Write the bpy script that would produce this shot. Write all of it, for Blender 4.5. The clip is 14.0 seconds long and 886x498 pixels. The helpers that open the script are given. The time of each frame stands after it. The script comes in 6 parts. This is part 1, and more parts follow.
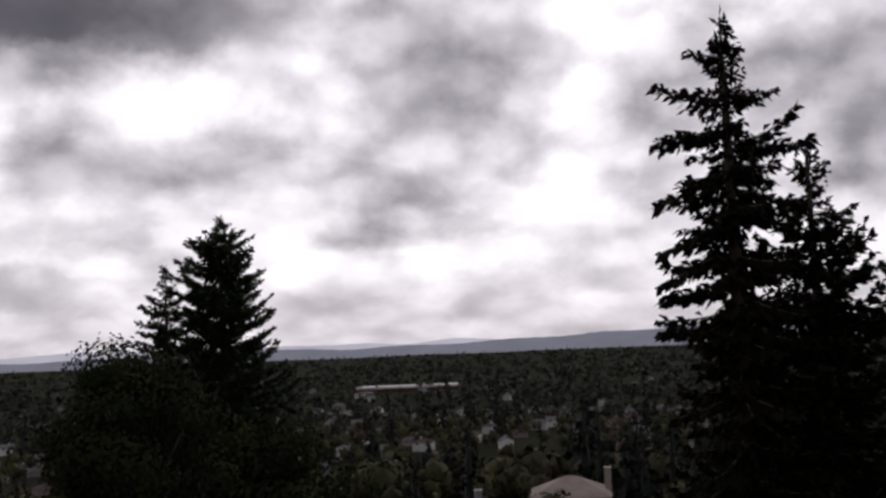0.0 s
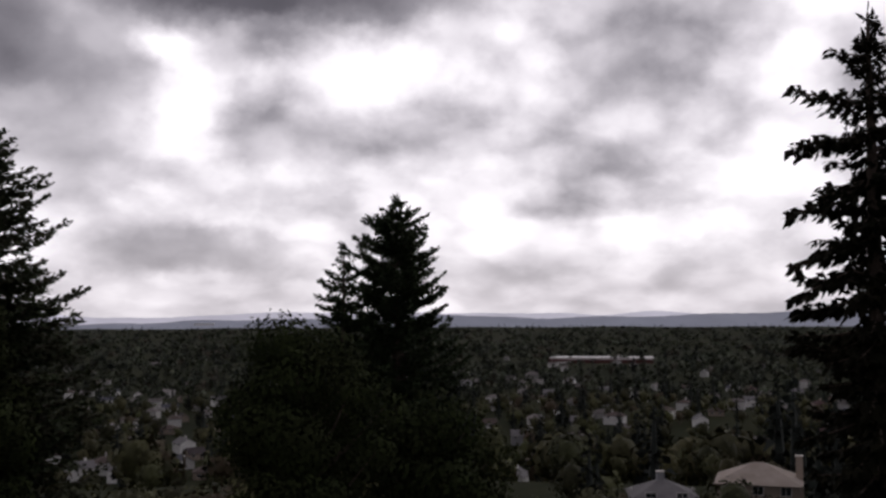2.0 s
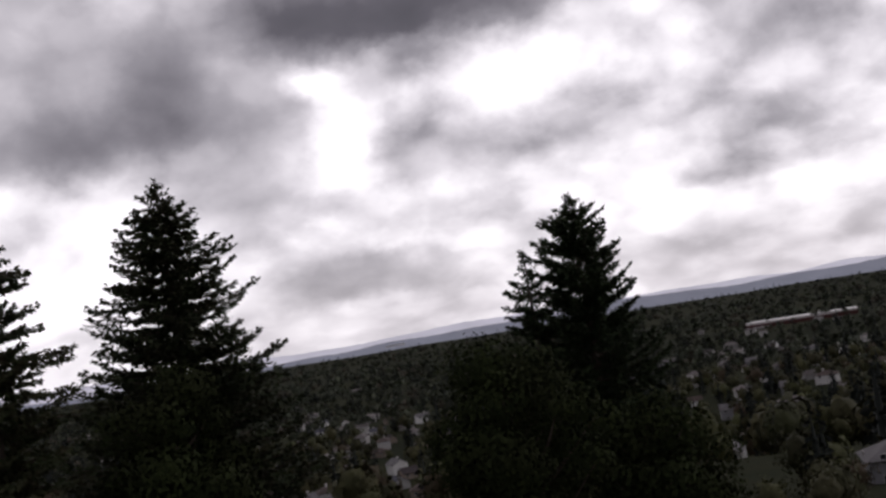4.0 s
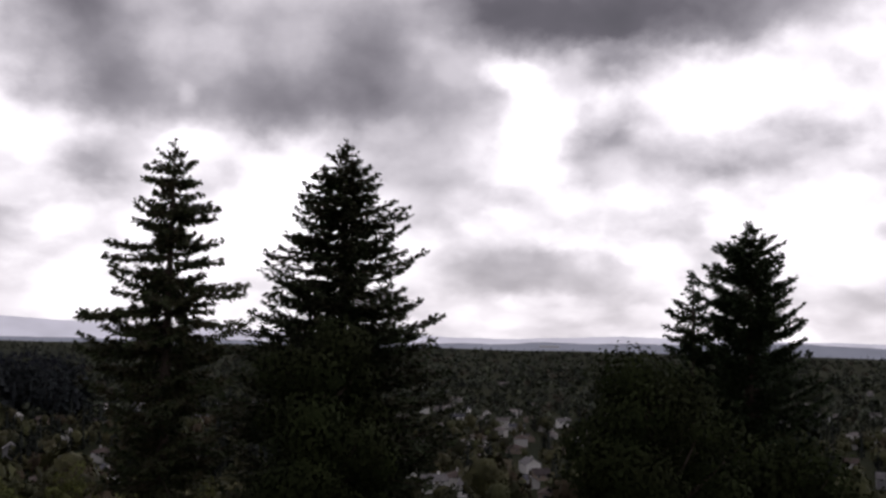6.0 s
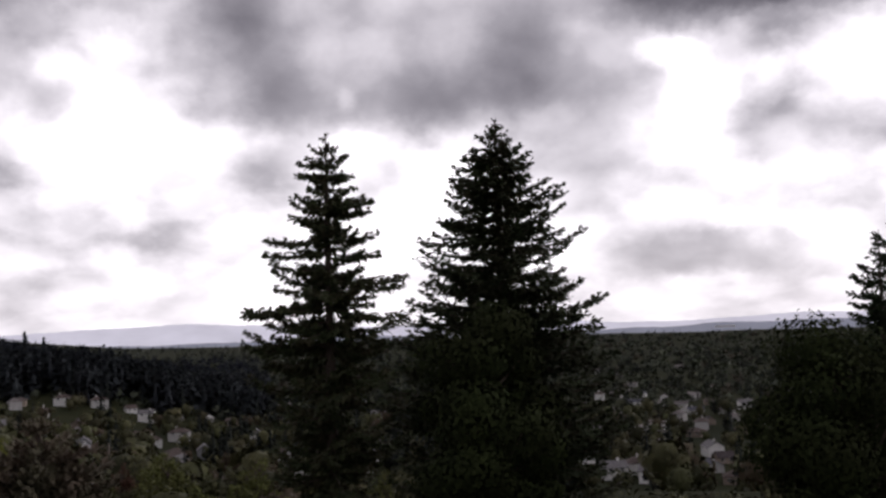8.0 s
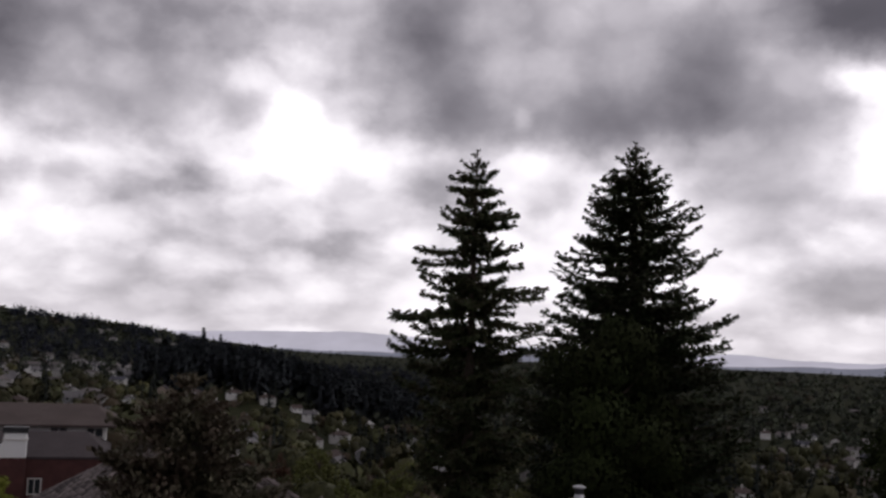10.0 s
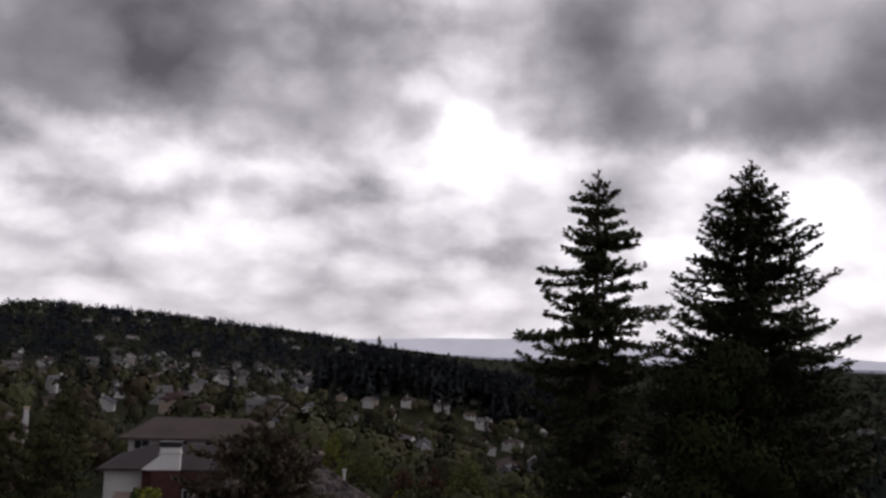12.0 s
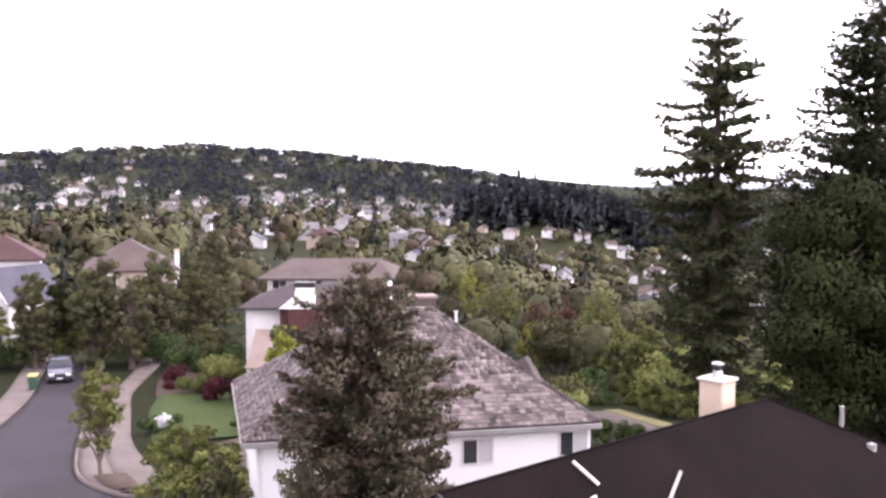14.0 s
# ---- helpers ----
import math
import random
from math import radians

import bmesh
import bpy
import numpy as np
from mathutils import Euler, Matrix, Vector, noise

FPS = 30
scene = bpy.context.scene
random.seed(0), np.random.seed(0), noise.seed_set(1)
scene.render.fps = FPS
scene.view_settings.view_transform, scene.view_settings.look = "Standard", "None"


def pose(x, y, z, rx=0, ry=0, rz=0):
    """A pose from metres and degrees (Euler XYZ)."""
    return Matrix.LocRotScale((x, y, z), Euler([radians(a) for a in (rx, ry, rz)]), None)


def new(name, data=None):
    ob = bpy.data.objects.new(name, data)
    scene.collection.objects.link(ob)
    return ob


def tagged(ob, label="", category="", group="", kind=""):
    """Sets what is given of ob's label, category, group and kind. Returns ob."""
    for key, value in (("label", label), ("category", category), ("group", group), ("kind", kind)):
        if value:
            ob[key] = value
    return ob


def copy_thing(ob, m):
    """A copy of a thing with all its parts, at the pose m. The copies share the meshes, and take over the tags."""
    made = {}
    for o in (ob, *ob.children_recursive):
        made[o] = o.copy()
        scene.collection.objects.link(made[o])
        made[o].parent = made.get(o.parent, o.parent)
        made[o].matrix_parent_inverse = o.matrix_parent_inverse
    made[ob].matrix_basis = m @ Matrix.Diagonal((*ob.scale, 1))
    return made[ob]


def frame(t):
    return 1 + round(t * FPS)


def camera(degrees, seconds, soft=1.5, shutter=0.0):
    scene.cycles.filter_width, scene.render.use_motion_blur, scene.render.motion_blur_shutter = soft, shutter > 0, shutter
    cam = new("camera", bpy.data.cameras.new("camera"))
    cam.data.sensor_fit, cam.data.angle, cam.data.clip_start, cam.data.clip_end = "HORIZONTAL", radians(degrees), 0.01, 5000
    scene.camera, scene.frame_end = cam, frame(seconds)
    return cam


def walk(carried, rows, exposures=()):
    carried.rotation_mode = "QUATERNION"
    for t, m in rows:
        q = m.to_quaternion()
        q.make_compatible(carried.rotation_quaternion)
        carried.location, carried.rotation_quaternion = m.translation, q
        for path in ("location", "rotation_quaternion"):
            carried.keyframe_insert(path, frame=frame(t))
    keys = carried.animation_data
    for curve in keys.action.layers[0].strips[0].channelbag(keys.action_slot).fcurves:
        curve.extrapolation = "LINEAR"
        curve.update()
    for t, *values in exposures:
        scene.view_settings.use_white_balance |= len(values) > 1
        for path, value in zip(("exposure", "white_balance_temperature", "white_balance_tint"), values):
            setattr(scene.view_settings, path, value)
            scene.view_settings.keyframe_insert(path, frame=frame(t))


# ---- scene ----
cam = camera(46.3, 14.0, soft=2.7)
PATH = [
    (0.0, pose(2.63, 0.06, 12.39, 94.93, 2.35, -2.39)),
    (0.5, pose(3.02, 0.18, 12.53, 94.74, 0.74, -0.65)),
    (1.0, pose(3.51, 0.20, 12.71, 94.13, 1.91, 2.24)),
    (1.5, pose(3.99, 0.14, 12.90, 94.34, 0.65, 5.41)),
    (2.0, pose(4.41, 0.10, 13.14, 93.45, 0.27, 8.38)),
    (2.5, pose(4.47, 0.35, 13.35, 91.49, -9.20, 11.45)),
    (3.0, pose(4.25, 0.75, 13.53, 92.70, -10.38, 14.15)),
    (3.5, pose(3.76, 1.22, 13.85, 94.08, 10.51, 17.70)),
    (6.0, pose(4.05, 0.63, 13.49, 94.62, -1.24, 27.19)),
    (6.5, pose(3.95, 1.07, 13.41, 94.47, 0.19, 29.67)),
    (7.0, pose(3.84, 1.50, 13.31, 93.01, 0.77, 31.79)),
    (7.5, pose(3.68, 1.95, 13.24, 93.97, 1.46, 34.22)),
    (8.0, pose(3.50, 2.38, 13.18, 94.11, 1.86, 36.53)),
    (10.5, pose(7.64, 0.92, 12.41, 95.41, -1.51, 47.79)),
    (11.0, pose(8.38, 1.53, 12.70, 95.36, 0.39, 50.14)),
    (11.5, pose(9.16, 2.08, 13.02, 95.82, -0.57, 52.84)),
    (12.0, pose(9.95, 2.51, 13.43, 95.19, -1.84, 55.17)),
    (12.5, pose(10.61, 2.79, 13.89, 92.05, -1.34, 57.17)),
    (12.6, pose(10.69, 2.82, 13.95, 89.60, -1.24, 57.59)),
    (12.7, pose(10.76, 2.85, 14.01, 87.60, -1.10, 57.98)),
    (12.83, pose(10.84, 2.89, 14.08, 85.76, -0.80, 58.52)),
    (13.0, pose(10.92, 2.94, 14.16, 84.61, -0.34, 59.16)),
    (13.5, pose(11.14, 3.16, 14.18, 84.83, 0.01, 61.42)),
    (14.0, pose(11.28, 3.43, 14.11, 85.72, -0.11, 62.93)),
]
EXPOSURES = [(0.0, -0.14, 6550, 13), (2.1, -0.14, 6550, 13), (2.5, 0.08, 6550, 13), (2.9, 0.18, 6550, 13), (3.5, -0.1, 6550, 13), (6.0, 0.1, 6550, 13), (7.5, 0.25, 6550, 13), (8.2, 0.25, 6550, 13), (10.3, -0.17, 6550, 13),
             (12.62, -0.17, 6550, 13), (12.8, 0.45, 6700, 15), (13.0, 1.64, 6800, 18), (13.3, 2.38, 7000, 20), (13.6, 2.66, 6900, 21), (14.0, 2.97, 6450, 22)]
walk(cam, PATH, EXPOSURES)

# ---- sky and sun ----
world = bpy.data.worlds.new("overcast_sky")
scene.world = world
world.use_nodes = True
wn, wl = world.node_tree.nodes, world.node_tree.links
wn.clear()


def wnode(kind, **values):
    n = wn.new(kind)
    for k, v in values.items():
        n.inputs[k].default_value = v
    return n


def wmath(op, a, b=None, c=None):
    n = wn.new("ShaderNodeMath")
    n.operation = op
    for i, v in enumerate((a, b, c)):
        if v is None:
            continue
        if isinstance(v, (int, float)):
            n.inputs[i].default_value = v
        else:
            wl.new(v, n.inputs[i])
    return n.outputs[0]


def wrange(v, a, b, c, d, smooth=True):
    n = wn.new("ShaderNodeMapRange")
    n.interpolation_type = "SMOOTHSTEP" if smooth else "LINEAR"
    for i, k in enumerate((a, b, c, d)):
        n.inputs[i + 1].default_value = k
    wl.new(v, n.inputs[0])
    return n.outputs[0]


tex = wn.new("ShaderNodeTexCoord")
sep = wn.new("ShaderNodeSeparateXYZ")
wl.new(tex.outputs["Generated"], sep.inputs[0])
dx, dy, dz = sep.outputs
yaw_out = wmath("MULTIPLY", wmath("ARCTAN2", wmath("MULTIPLY", dx, -1.0), dy), 180 / math.pi)
lift_out = wmath("MULTIPLY", wmath("ARCSINE", dz), 180 / math.pi)
flat = wn.new("ShaderNodeCombineXYZ")
wl.new(yaw_out, flat.inputs[0])
wl.new(lift_out, flat.inputs[1])


def wnoise(scale, stretch, detail, rough, seed, distort=0.0):
    m = wn.new("ShaderNodeMapping")
    m.inputs["Scale"].default_value = (1.0, stretch, 1.0)
    m.inputs["Location"].default_value = (seed, seed * 0.37, seed)
    wl.new(flat.outputs[0], m.inputs[0])
    n = wnode("ShaderNodeTexNoise", Scale=scale, Detail=detail, Roughness=rough, Distortion=distort)
    wl.new(m.outputs[0], n.inputs["Vector"])
    return n


# ragged edges: the place in the sky is shifted by three scales of noise
WARPS = ((0.14, 1.2, 4.0, 0.5, 3.0, 2.4, 1.9), (0.45, 1.15, 4.0, 0.55, 11.0, 1.5, 1.15), (1.5, 1.1, 3.0, 0.55, 17.0, 0.6, 0.5))
place, mid_x, mid_y = flat.outputs[0], 0.0, 0.0
for scale_, stretch_, detail_, rough_, seed_, amp_x, amp_y in WARPS:
    warp = wnoise(scale_, stretch_, detail_, rough_, seed_)
    shift = wn.new("ShaderNodeVectorMath")
    shift.operation = "MULTIPLY_ADD"
    wl.new(warp.outputs["Color"], shift.inputs[0])
    shift.inputs[1].default_value = (amp_x, amp_y, 0.0)
    wl.new(place, shift.inputs[2])
    place, mid_x, mid_y = shift.outputs[0], mid_x + amp_x / 2, mid_y + amp_y / 2
centred = wn.new("ShaderNodeVectorMath")
centred.operation = "SUBTRACT"
wl.new(place, centred.inputs[0])
centred.inputs[1].default_value = (mid_x, mid_y, 0.0)
centred_parts = wn.new("ShaderNodeSeparateXYZ")
wl.new(centred.outputs[0], centred_parts.inputs[0])
# small clouds are only frayed at their rims
frayed_x = wmath("MULTIPLY_ADD", centred_parts.outputs[0], 0.75, wmath("MULTIPLY", yaw_out, 0.25))
frayed_y = wmath("MULTIPLY_ADD", centred_parts.outputs[1], 0.75, wmath("MULTIPLY", lift_out, 0.25))
cloud_sum = [None]


def cloud(yaw_c, lift_c, half_w, up, down, gain, soft_from=1.5, soft_to=0.2):
    """One bank of cloud, or a gap in the deck: its middle and half sizes in degrees, darker (-) or brighter (+)."""
    small = half_w < 5.5
    across = wmath("DIVIDE", wmath("SUBTRACT", frayed_x if small else centred_parts.outputs[0], yaw_c), half_w)
    rise = wmath("SUBTRACT", frayed_y if small else centred_parts.outputs[1], lift_c)
    tall = wmath("MAXIMUM", wmath("DIVIDE", rise, up), wmath("DIVIDE", rise, -down))
    reach = wmath("SQRT", wmath("ADD", wmath("MULTIPLY", across, across), wmath("MULTIPLY", tall, tall)))
    blob = wrange(reach, soft_from, soft_to, 0.0, gain)
    cloud_sum[0] = blob if cloud_sum[0] is None else wmath("ADD", cloud_sum[0], blob)


# the dark deck high up
cloud(17.5, 18.0, 12.5, 6.0, 2.9, -0.46, 1.25, 0.45)
cloud(21.0, 6.0, 9.0, 9.0, 7.0, -0.05)
cloud(27.5, 4.5, 5.0, 2.5, 2.5, -0.10)
cloud(18.5, 18.5, 5.5, 5.0, 2.4, -0.14)
cloud(-2.6, 15.2, 6.2, 6.0, 3.4, -0.21, 1.35, 0.3)
cloud(-2.2, 11.4, 4.8, 2.2, 2.2, -0.12)
cloud(-17.7, 12.6, 5.0, 4.5, 3.2, -0.10)
cloud(-26.5, 11.0, 4.5, 7.0, 4.8, -0.26)
cloud(29.4, 12.6, 4.6, 7.5, 5.2, -0.28, 1.35, 0.3)
cloud(28.0, 7.5, 4.0, 2.8, 2.6, -0.14)
cloud(39.8, 14.4, 11.0, 9.0, 4.4, -0.31, 1.2, 0.6)
cloud(40.0, 11.8, 8.0, 2.6, 1.9, -0.09)
cloud(36.0, 12.5, 5.0, 5.0, 2.8, -0.05)
cloud(49.0, 13.5, 5.0, 4.5, 3.0, -0.10)
cloud(24.8, 14.5, 2.6, 5.0, 5.0, -0.12)
cloud(20.0, 13.5, 8.0, 5.0, 4.0, -0.07)
cloud(68.0, 11.8, 8.5, 2.2, 1.6, -0.04)
cloud(43.5, 8.2, 4.2, 2.2, 2.2, -0.13)
cloud(50.5, 17.5, 5.0, 6.0, 2.6, -0.22)
cloud(64.5, 14.6, 10.2, 8.0, 4.8, -0.28, 1.25, 0.4)
cloud(76.5, 15.0, 9.0, 8.0, 5.0, -0.36, 1.3, 0.4)
cloud(60.5, 8.5, 7.0, 1.0, 0.9, -0.13, 1.3, 0.4)
# bright gaps in it
cloud(53.6, 11.3, 3.2, 2.4, 2.4, 0.27, 1.35, 0.2)
cloud(55.4, 10.0, 4.6, 1.2, 1.2, 0.16)
cloud(53.0, 7.6, 5.0, 2.0, 2.0, 0.10)
cloud(22.3, 11.6, 1.8, 3.2, 3.2, 0.22)
cloud(23.7, 14.2, 1.3, 1.0, 0.9, 0.24)
cloud(11.5, 13.2, 7.0, 1.2, 1.4, 0.15)
cloud(-10.4, 12.0, 2.0, 7.0, 4.5, 0.15)
cloud(-8.4, 7.0, 2.8, 1.5, 1.4, 0.20)
cloud(41.8, 12.2, 0.5, 1.0, 0.7, 0.12, 1.7, 0.0)
cloud(21.4, 5.9, 5.0, 1.1, 1.1, 0.14)
cloud(69.0, 9.2, 3.2, 0.9, 0.9, 0.12)
# single grey puffs and flat-based banks below it
cloud(17.6, 9.2, 4.0, 1.9, 1.5, -0.15)
cloud(12.6, 9.6, 3.2, 1.4, 1.0, -0.13)
cloud(8.6, 10.8, 2.4, 1.5, 1.3, -0.12)
cloud(1.4, 5.5, 4.1, 1.2, 0.7, -0.13, 1.3, 0.4)
cloud(-11.7, 2.6, 2.8, 0.8, 0.5, -0.14)
cloud(22.2, 3.0, 6.2, 1.7, 1.2, -0.26, 1.3, 0.4)
cloud(21.4, 2.3, 1.7, 0.8, 0.6, 0.24, 1.4, 0.3)
cloud(51.8, 4.3, 6.5, 1.0, 0.8, -0.07)
cloud(56.5, 2.6, 2.6, 1.0, 0.8, -0.12, 1.3, 0.4)
cloud(69.5, 3.5, 5.0, 1.0, 0.7, -0.12)
total = cloud_sum[0]

# heaps and streaks, flatter towards the horizon
height_ = wmath("MAXIMUM", wmath("MULTIPLY_ADD", centred_parts.outputs[1], 0.4, wmath("MULTIPLY", lift_out, 0.6)), -2.0)
deep = wmath("MULTIPLY_ADD", wmath("LOGARITHM", wmath("ADD", height_, 3.2), math.e), 4.2, wmath("MULTIPLY", height_, 0.8))
flow = wn.new("ShaderNodeCombineXYZ")
wl.new(wmath("MULTIPLY_ADD", centred_parts.outputs[0], 0.35, wmath("MULTIPLY", yaw_out, 0.65)), flow.inputs[0])
wl.new(deep, flow.inputs[1])


def fnoise(scale, seed, detail, rough):
    m = wn.new("ShaderNodeMapping")
    m.inputs["Location"].default_value = (seed, seed * 0.37, seed)
    m.inputs["Scale"].default_value = (0.85, 1.05, 1.0)
    wl.new(flow.outputs[0], m.inputs[0])
    n = wnode("ShaderNodeTexNoise", Scale=scale, Detail=detail, Roughness=rough)
    wl.new(m.outputs[0], n.inputs["Vector"])
    return n


def heaps(scale, seed, dark, light):
    m = wn.new("ShaderNodeMapping")
    m.inputs["Scale"].default_value = (0.8, 1.15, 1.0)
    m.inputs["Location"].default_value = (seed, seed * 0.6, 0.0)
    wl.new(flow.outputs[0], m.inputs[0])
    v = wn.new("ShaderNodeTexVoronoi")
    v.feature, v.voronoi_dimensions = "SMOOTH_F1", "2D"
    v.inputs["Scale"].default_value, v.inputs["Smoothness"].default_value = scale, 0.5
    wl.new(m.outputs[0], v.inputs["Vector"])
    return wrange(v.outputs["Distance"], 0.15, 0.65, light, dark)


puffs, fine = fnoise(0.11, 21.0, 5.0, 0.5), fnoise(0.42, 37.0, 5.0, 0.52)
puff_gain = wrange(puffs.outputs["Fac"], 0.35, 0.68, -0.09, 0.10)
fine_gain = wrange(fine.outputs["Fac"], 0.32, 0.68, -0.075, 0.065)
heap_gain = wmath("ADD", heaps(0.15, 5.0, -0.11, 0.09), heaps(0.36, 19.0, -0.085, 0.065))
lumps = wmath("ADD", wmath("ADD", puff_gain, fine_gain), heap_gain)
calm = wrange(total, -0.4, -0.05, 0.36, 1.0)
base = wmath("ADD", wrange(yaw_out, 16.0, 30.0, 0.83, 0.90), wrange(yaw_out, 38.0, 52.0, 0.0, -0.06))
bright = wmath("ADD", wmath("ADD", total, base), wmath("MULTIPLY", lumps, calm))
bright = wmath("MINIMUM", wmath("MAXIMUM", bright, 0.12), 1.35)
# a thick grey deck overhead and behind
deck = wmath("MAXIMUM", wrange(lift_out, 24.0, 40.0, 0.0, 1.0), wrange(dy, -0.1, -0.5, 0.0, 1.0))
bright = wmath("ADD", wmath("MULTIPLY", bright, wmath("SUBTRACT", 1.0, deck)), wmath("MULTIPLY", deck, wmath("ADD", 0.43, puff_gain)))
# flatter and paler towards the horizon
low = wrange(lift_out, 0.0, 6.0, 0.32, 0.0)
tone = wmath("ADD", wmath("MULTIPLY", bright, wmath("SUBTRACT", 1.0, low)), wmath("MULTIPLY", low, 0.74))
ramp = wn.new("ShaderNodeValToRGB")
ramp.color_ramp.elements[0].position, ramp.color_ramp.elements[0].color = 0.0, (0.055, 0.052, 0.058, 1)
ramp.color_ramp.elements[1].position, ramp.color_ramp.elements[1].color = 1.0, (1.25, 1.22, 1.27, 1)
for pos, col in ((0.25, (0.118, 0.109, 0.126)), (0.45, (0.306, 0.291, 0.322)), (0.72, (0.76, 0.73, 0.78))):
    e = ramp.color_ramp.elements.new(pos)
    e.color = (*col, 1)
wl.new(tone, ramp.inputs[0])
nishita = wn.new("ShaderNodeTexSky")
nishita.sky_type = "NISHITA"
nishita.sun_disc = False
nishita.sun_elevation, nishita.sun_rotation = radians(48), radians(5)
blue = wn.new("ShaderNodeMix")
blue.data_type = "RGBA"
blue.blend_type = "ADD"
blue.inputs["Factor"].default_value = 0.003
wl.new(ramp.outputs[0], blue.inputs["A"])
wl.new(nishita.outputs[0], blue.inputs["B"])
# below the horizon: dark land
above = wrange(dz, -0.06, -0.02, 0.0, 1.0)
ground_mix = wn.new("ShaderNodeMix")
ground_mix.data_type = "RGBA"
ground_mix.inputs["A"].default_value = (0.03, 0.032, 0.03, 1)
wl.new(above, ground_mix.inputs["Factor"])
wl.new(blue.outputs["Result"], ground_mix.inputs["B"])
bg = wn.new("ShaderNodeBackground")
bg.inputs["Strength"].default_value = 1.0
wl.new(ground_mix.outputs["Result"], bg.inputs["Color"])
out = wn.new("ShaderNodeOutputWorld")
wl.new(bg.outputs[0], out.inputs["Surface"])

sun = new("sun", bpy.data.lights.new("sun", "SUN"))
sun.data.energy, sun.data.angle, sun.data.color = 0.3, radians(20), (1.0, 0.96, 0.9)
# high, ahead and to the right, behind thin cloud
sun.rotation_euler = (Vector((0.3, 2.0, 2.4))).to_track_quat("Z", "Y").to_euler()

# ---- materials ----
def material(name, base, base2, scale=1.0, rough=0.9, bump=0.0, bump_scale=30.0, detail_scale=None, spec=0.3, metal=0.0, island=0.0, wide=None, coords="Object"):
    """Two-tone noise base with a finer grain, bump, and an optional spread per loose piece."""
    m = bpy.data.materials.new(name)
    m.use_nodes = True
    n, l = m.node_tree.nodes, m.node_tree.links
    b = n["Principled BSDF"]
    b.inputs["Roughness"].default_value = rough
    b.inputs["Metallic"].default_value = metal
    b.inputs["Specular IOR Level"].default_value = spec
    tc = n.new("ShaderNodeTexCoord")
    geo = n.new("ShaderNodeNewGeometry")
    where = geo.outputs["Position"] if coords == "World" else tc.outputs["Object"]
    big = n.new("ShaderNodeTexNoise")
    big.inputs["Scale"].default_value, big.inputs["Detail"].default_value = scale, 5
    l.new(where, big.inputs["Vector"])
    small = n.new("ShaderNodeTexNoise")
    small.inputs["Scale"].default_value, small.inputs["Detail"].default_value = detail_scale or scale * 9, 4
    l.new(where, small.inputs["Vector"])
    add = n.new("ShaderNodeMath")
    add.operation = "MULTIPLY_ADD"
    l.new(small.outputs["Fac"], add.inputs[0])
    add.inputs[1].default_value = 0.6
    l.new(big.outputs["Fac"], add.inputs[2])
    fac = n.new("ShaderNodeMapRange")
    for i, v in enumerate((0.5, 1.1, 0.0, 1.0)):
        fac.inputs[i + 1].default_value = v
    l.new(add.outputs[0], fac.inputs[0])
    mix = n.new("ShaderNodeMix")
    mix.data_type = "RGBA"
    mix.inputs["A"].default_value, mix.inputs["B"].default_value = (*base, 1), (*base2, 1)
    l.new(fac.outputs[0], mix.inputs["Factor"])
    col = mix.outputs["Result"]
    if wide:
        wide_n = n.new("ShaderNodeTexNoise")
        wide_n.inputs["Scale"].default_value, wide_n.inputs["Detail"].default_value = wide[0], 2
        l.new(geo.outputs["Position"], wide_n.inputs["Vector"])
        r = n.new("ShaderNodeMapRange")
        for i, v in enumerate((0.42, 0.62, 0.0, 1.0)):
            r.inputs[i + 1].default_value = v
        l.new(wide_n.outputs["Fac"], r.inputs[0])
        mx = n.new("ShaderNodeMix")
        mx.data_type = "RGBA"
        mx.inputs["B"].default_value = (*wide[1], 1)
        l.new(r.outputs[0], mx.inputs["Factor"])
        l.new(col, mx.inputs["A"])
        col = mx.outputs["Result"]
    if island:
        hsv = n.new("ShaderNodeHueSaturation")
        val = n.new("ShaderNodeMapRange")
        for i, v in enumerate((0.0, 1.0, 1.0 - island, 1.0 + island)):
            val.inputs[i + 1].default_value = v
        l.new(geo.outputs["Random Per Island"], val.inputs[0])
        l.new(val.outputs[0], hsv.inputs["Value"])
        l.new(col, hsv.inputs["Color"])
        col = hsv.outputs["Color"]
    l.new(col, b.inputs["Base Color"])
    if bump:
        bt = n.new("ShaderNodeTexNoise")
        bt.inputs["Scale"].default_value, bt.inputs["Detail"].default_value = bump_scale, 4
        l.new(where, bt.inputs["Vector"])
        bp = n.new("ShaderNodeBump")
        bp.inputs["Strength"].default_value, bp.inputs["Distance"].default_value = bump, 0.05
        l.new(bt.outputs["Fac"], bp.inputs["Height"])
        l.new(bp.outputs[0], b.inputs["Normal"])
    return m


def per_object(m, amount):
    """Varies a material's brightness from piece to piece."""
    n, l = m.node_tree.nodes, m.node_tree.links
    b = n["Principled BSDF"]
    src = b.inputs["Base Color"].links[0].from_socket
    info = n.new("ShaderNodeObjectInfo")
    r = n.new("ShaderNodeMapRange")
    for i, v in enumerate((0.0, 1.0, 1.0 - amount, 1.0 + amount)):
        r.inputs[i + 1].default_value = v
    l.new(info.outputs["Random"], r.inputs[0])
    h = n.new("ShaderNodeHueSaturation")
    l.new(r.outputs[0], h.inputs["Value"])
    l.new(src, h.inputs["Color"])
    l.new(h.outputs["Color"], b.inputs["Base Color"])
    return m


def leafy(name, a, b, wide=None, island=0.2, scale=0.5):
    m = material(name, a, b, scale, 0.75, island=island, wide=wide, coords="World", spec=0.2)
    return m


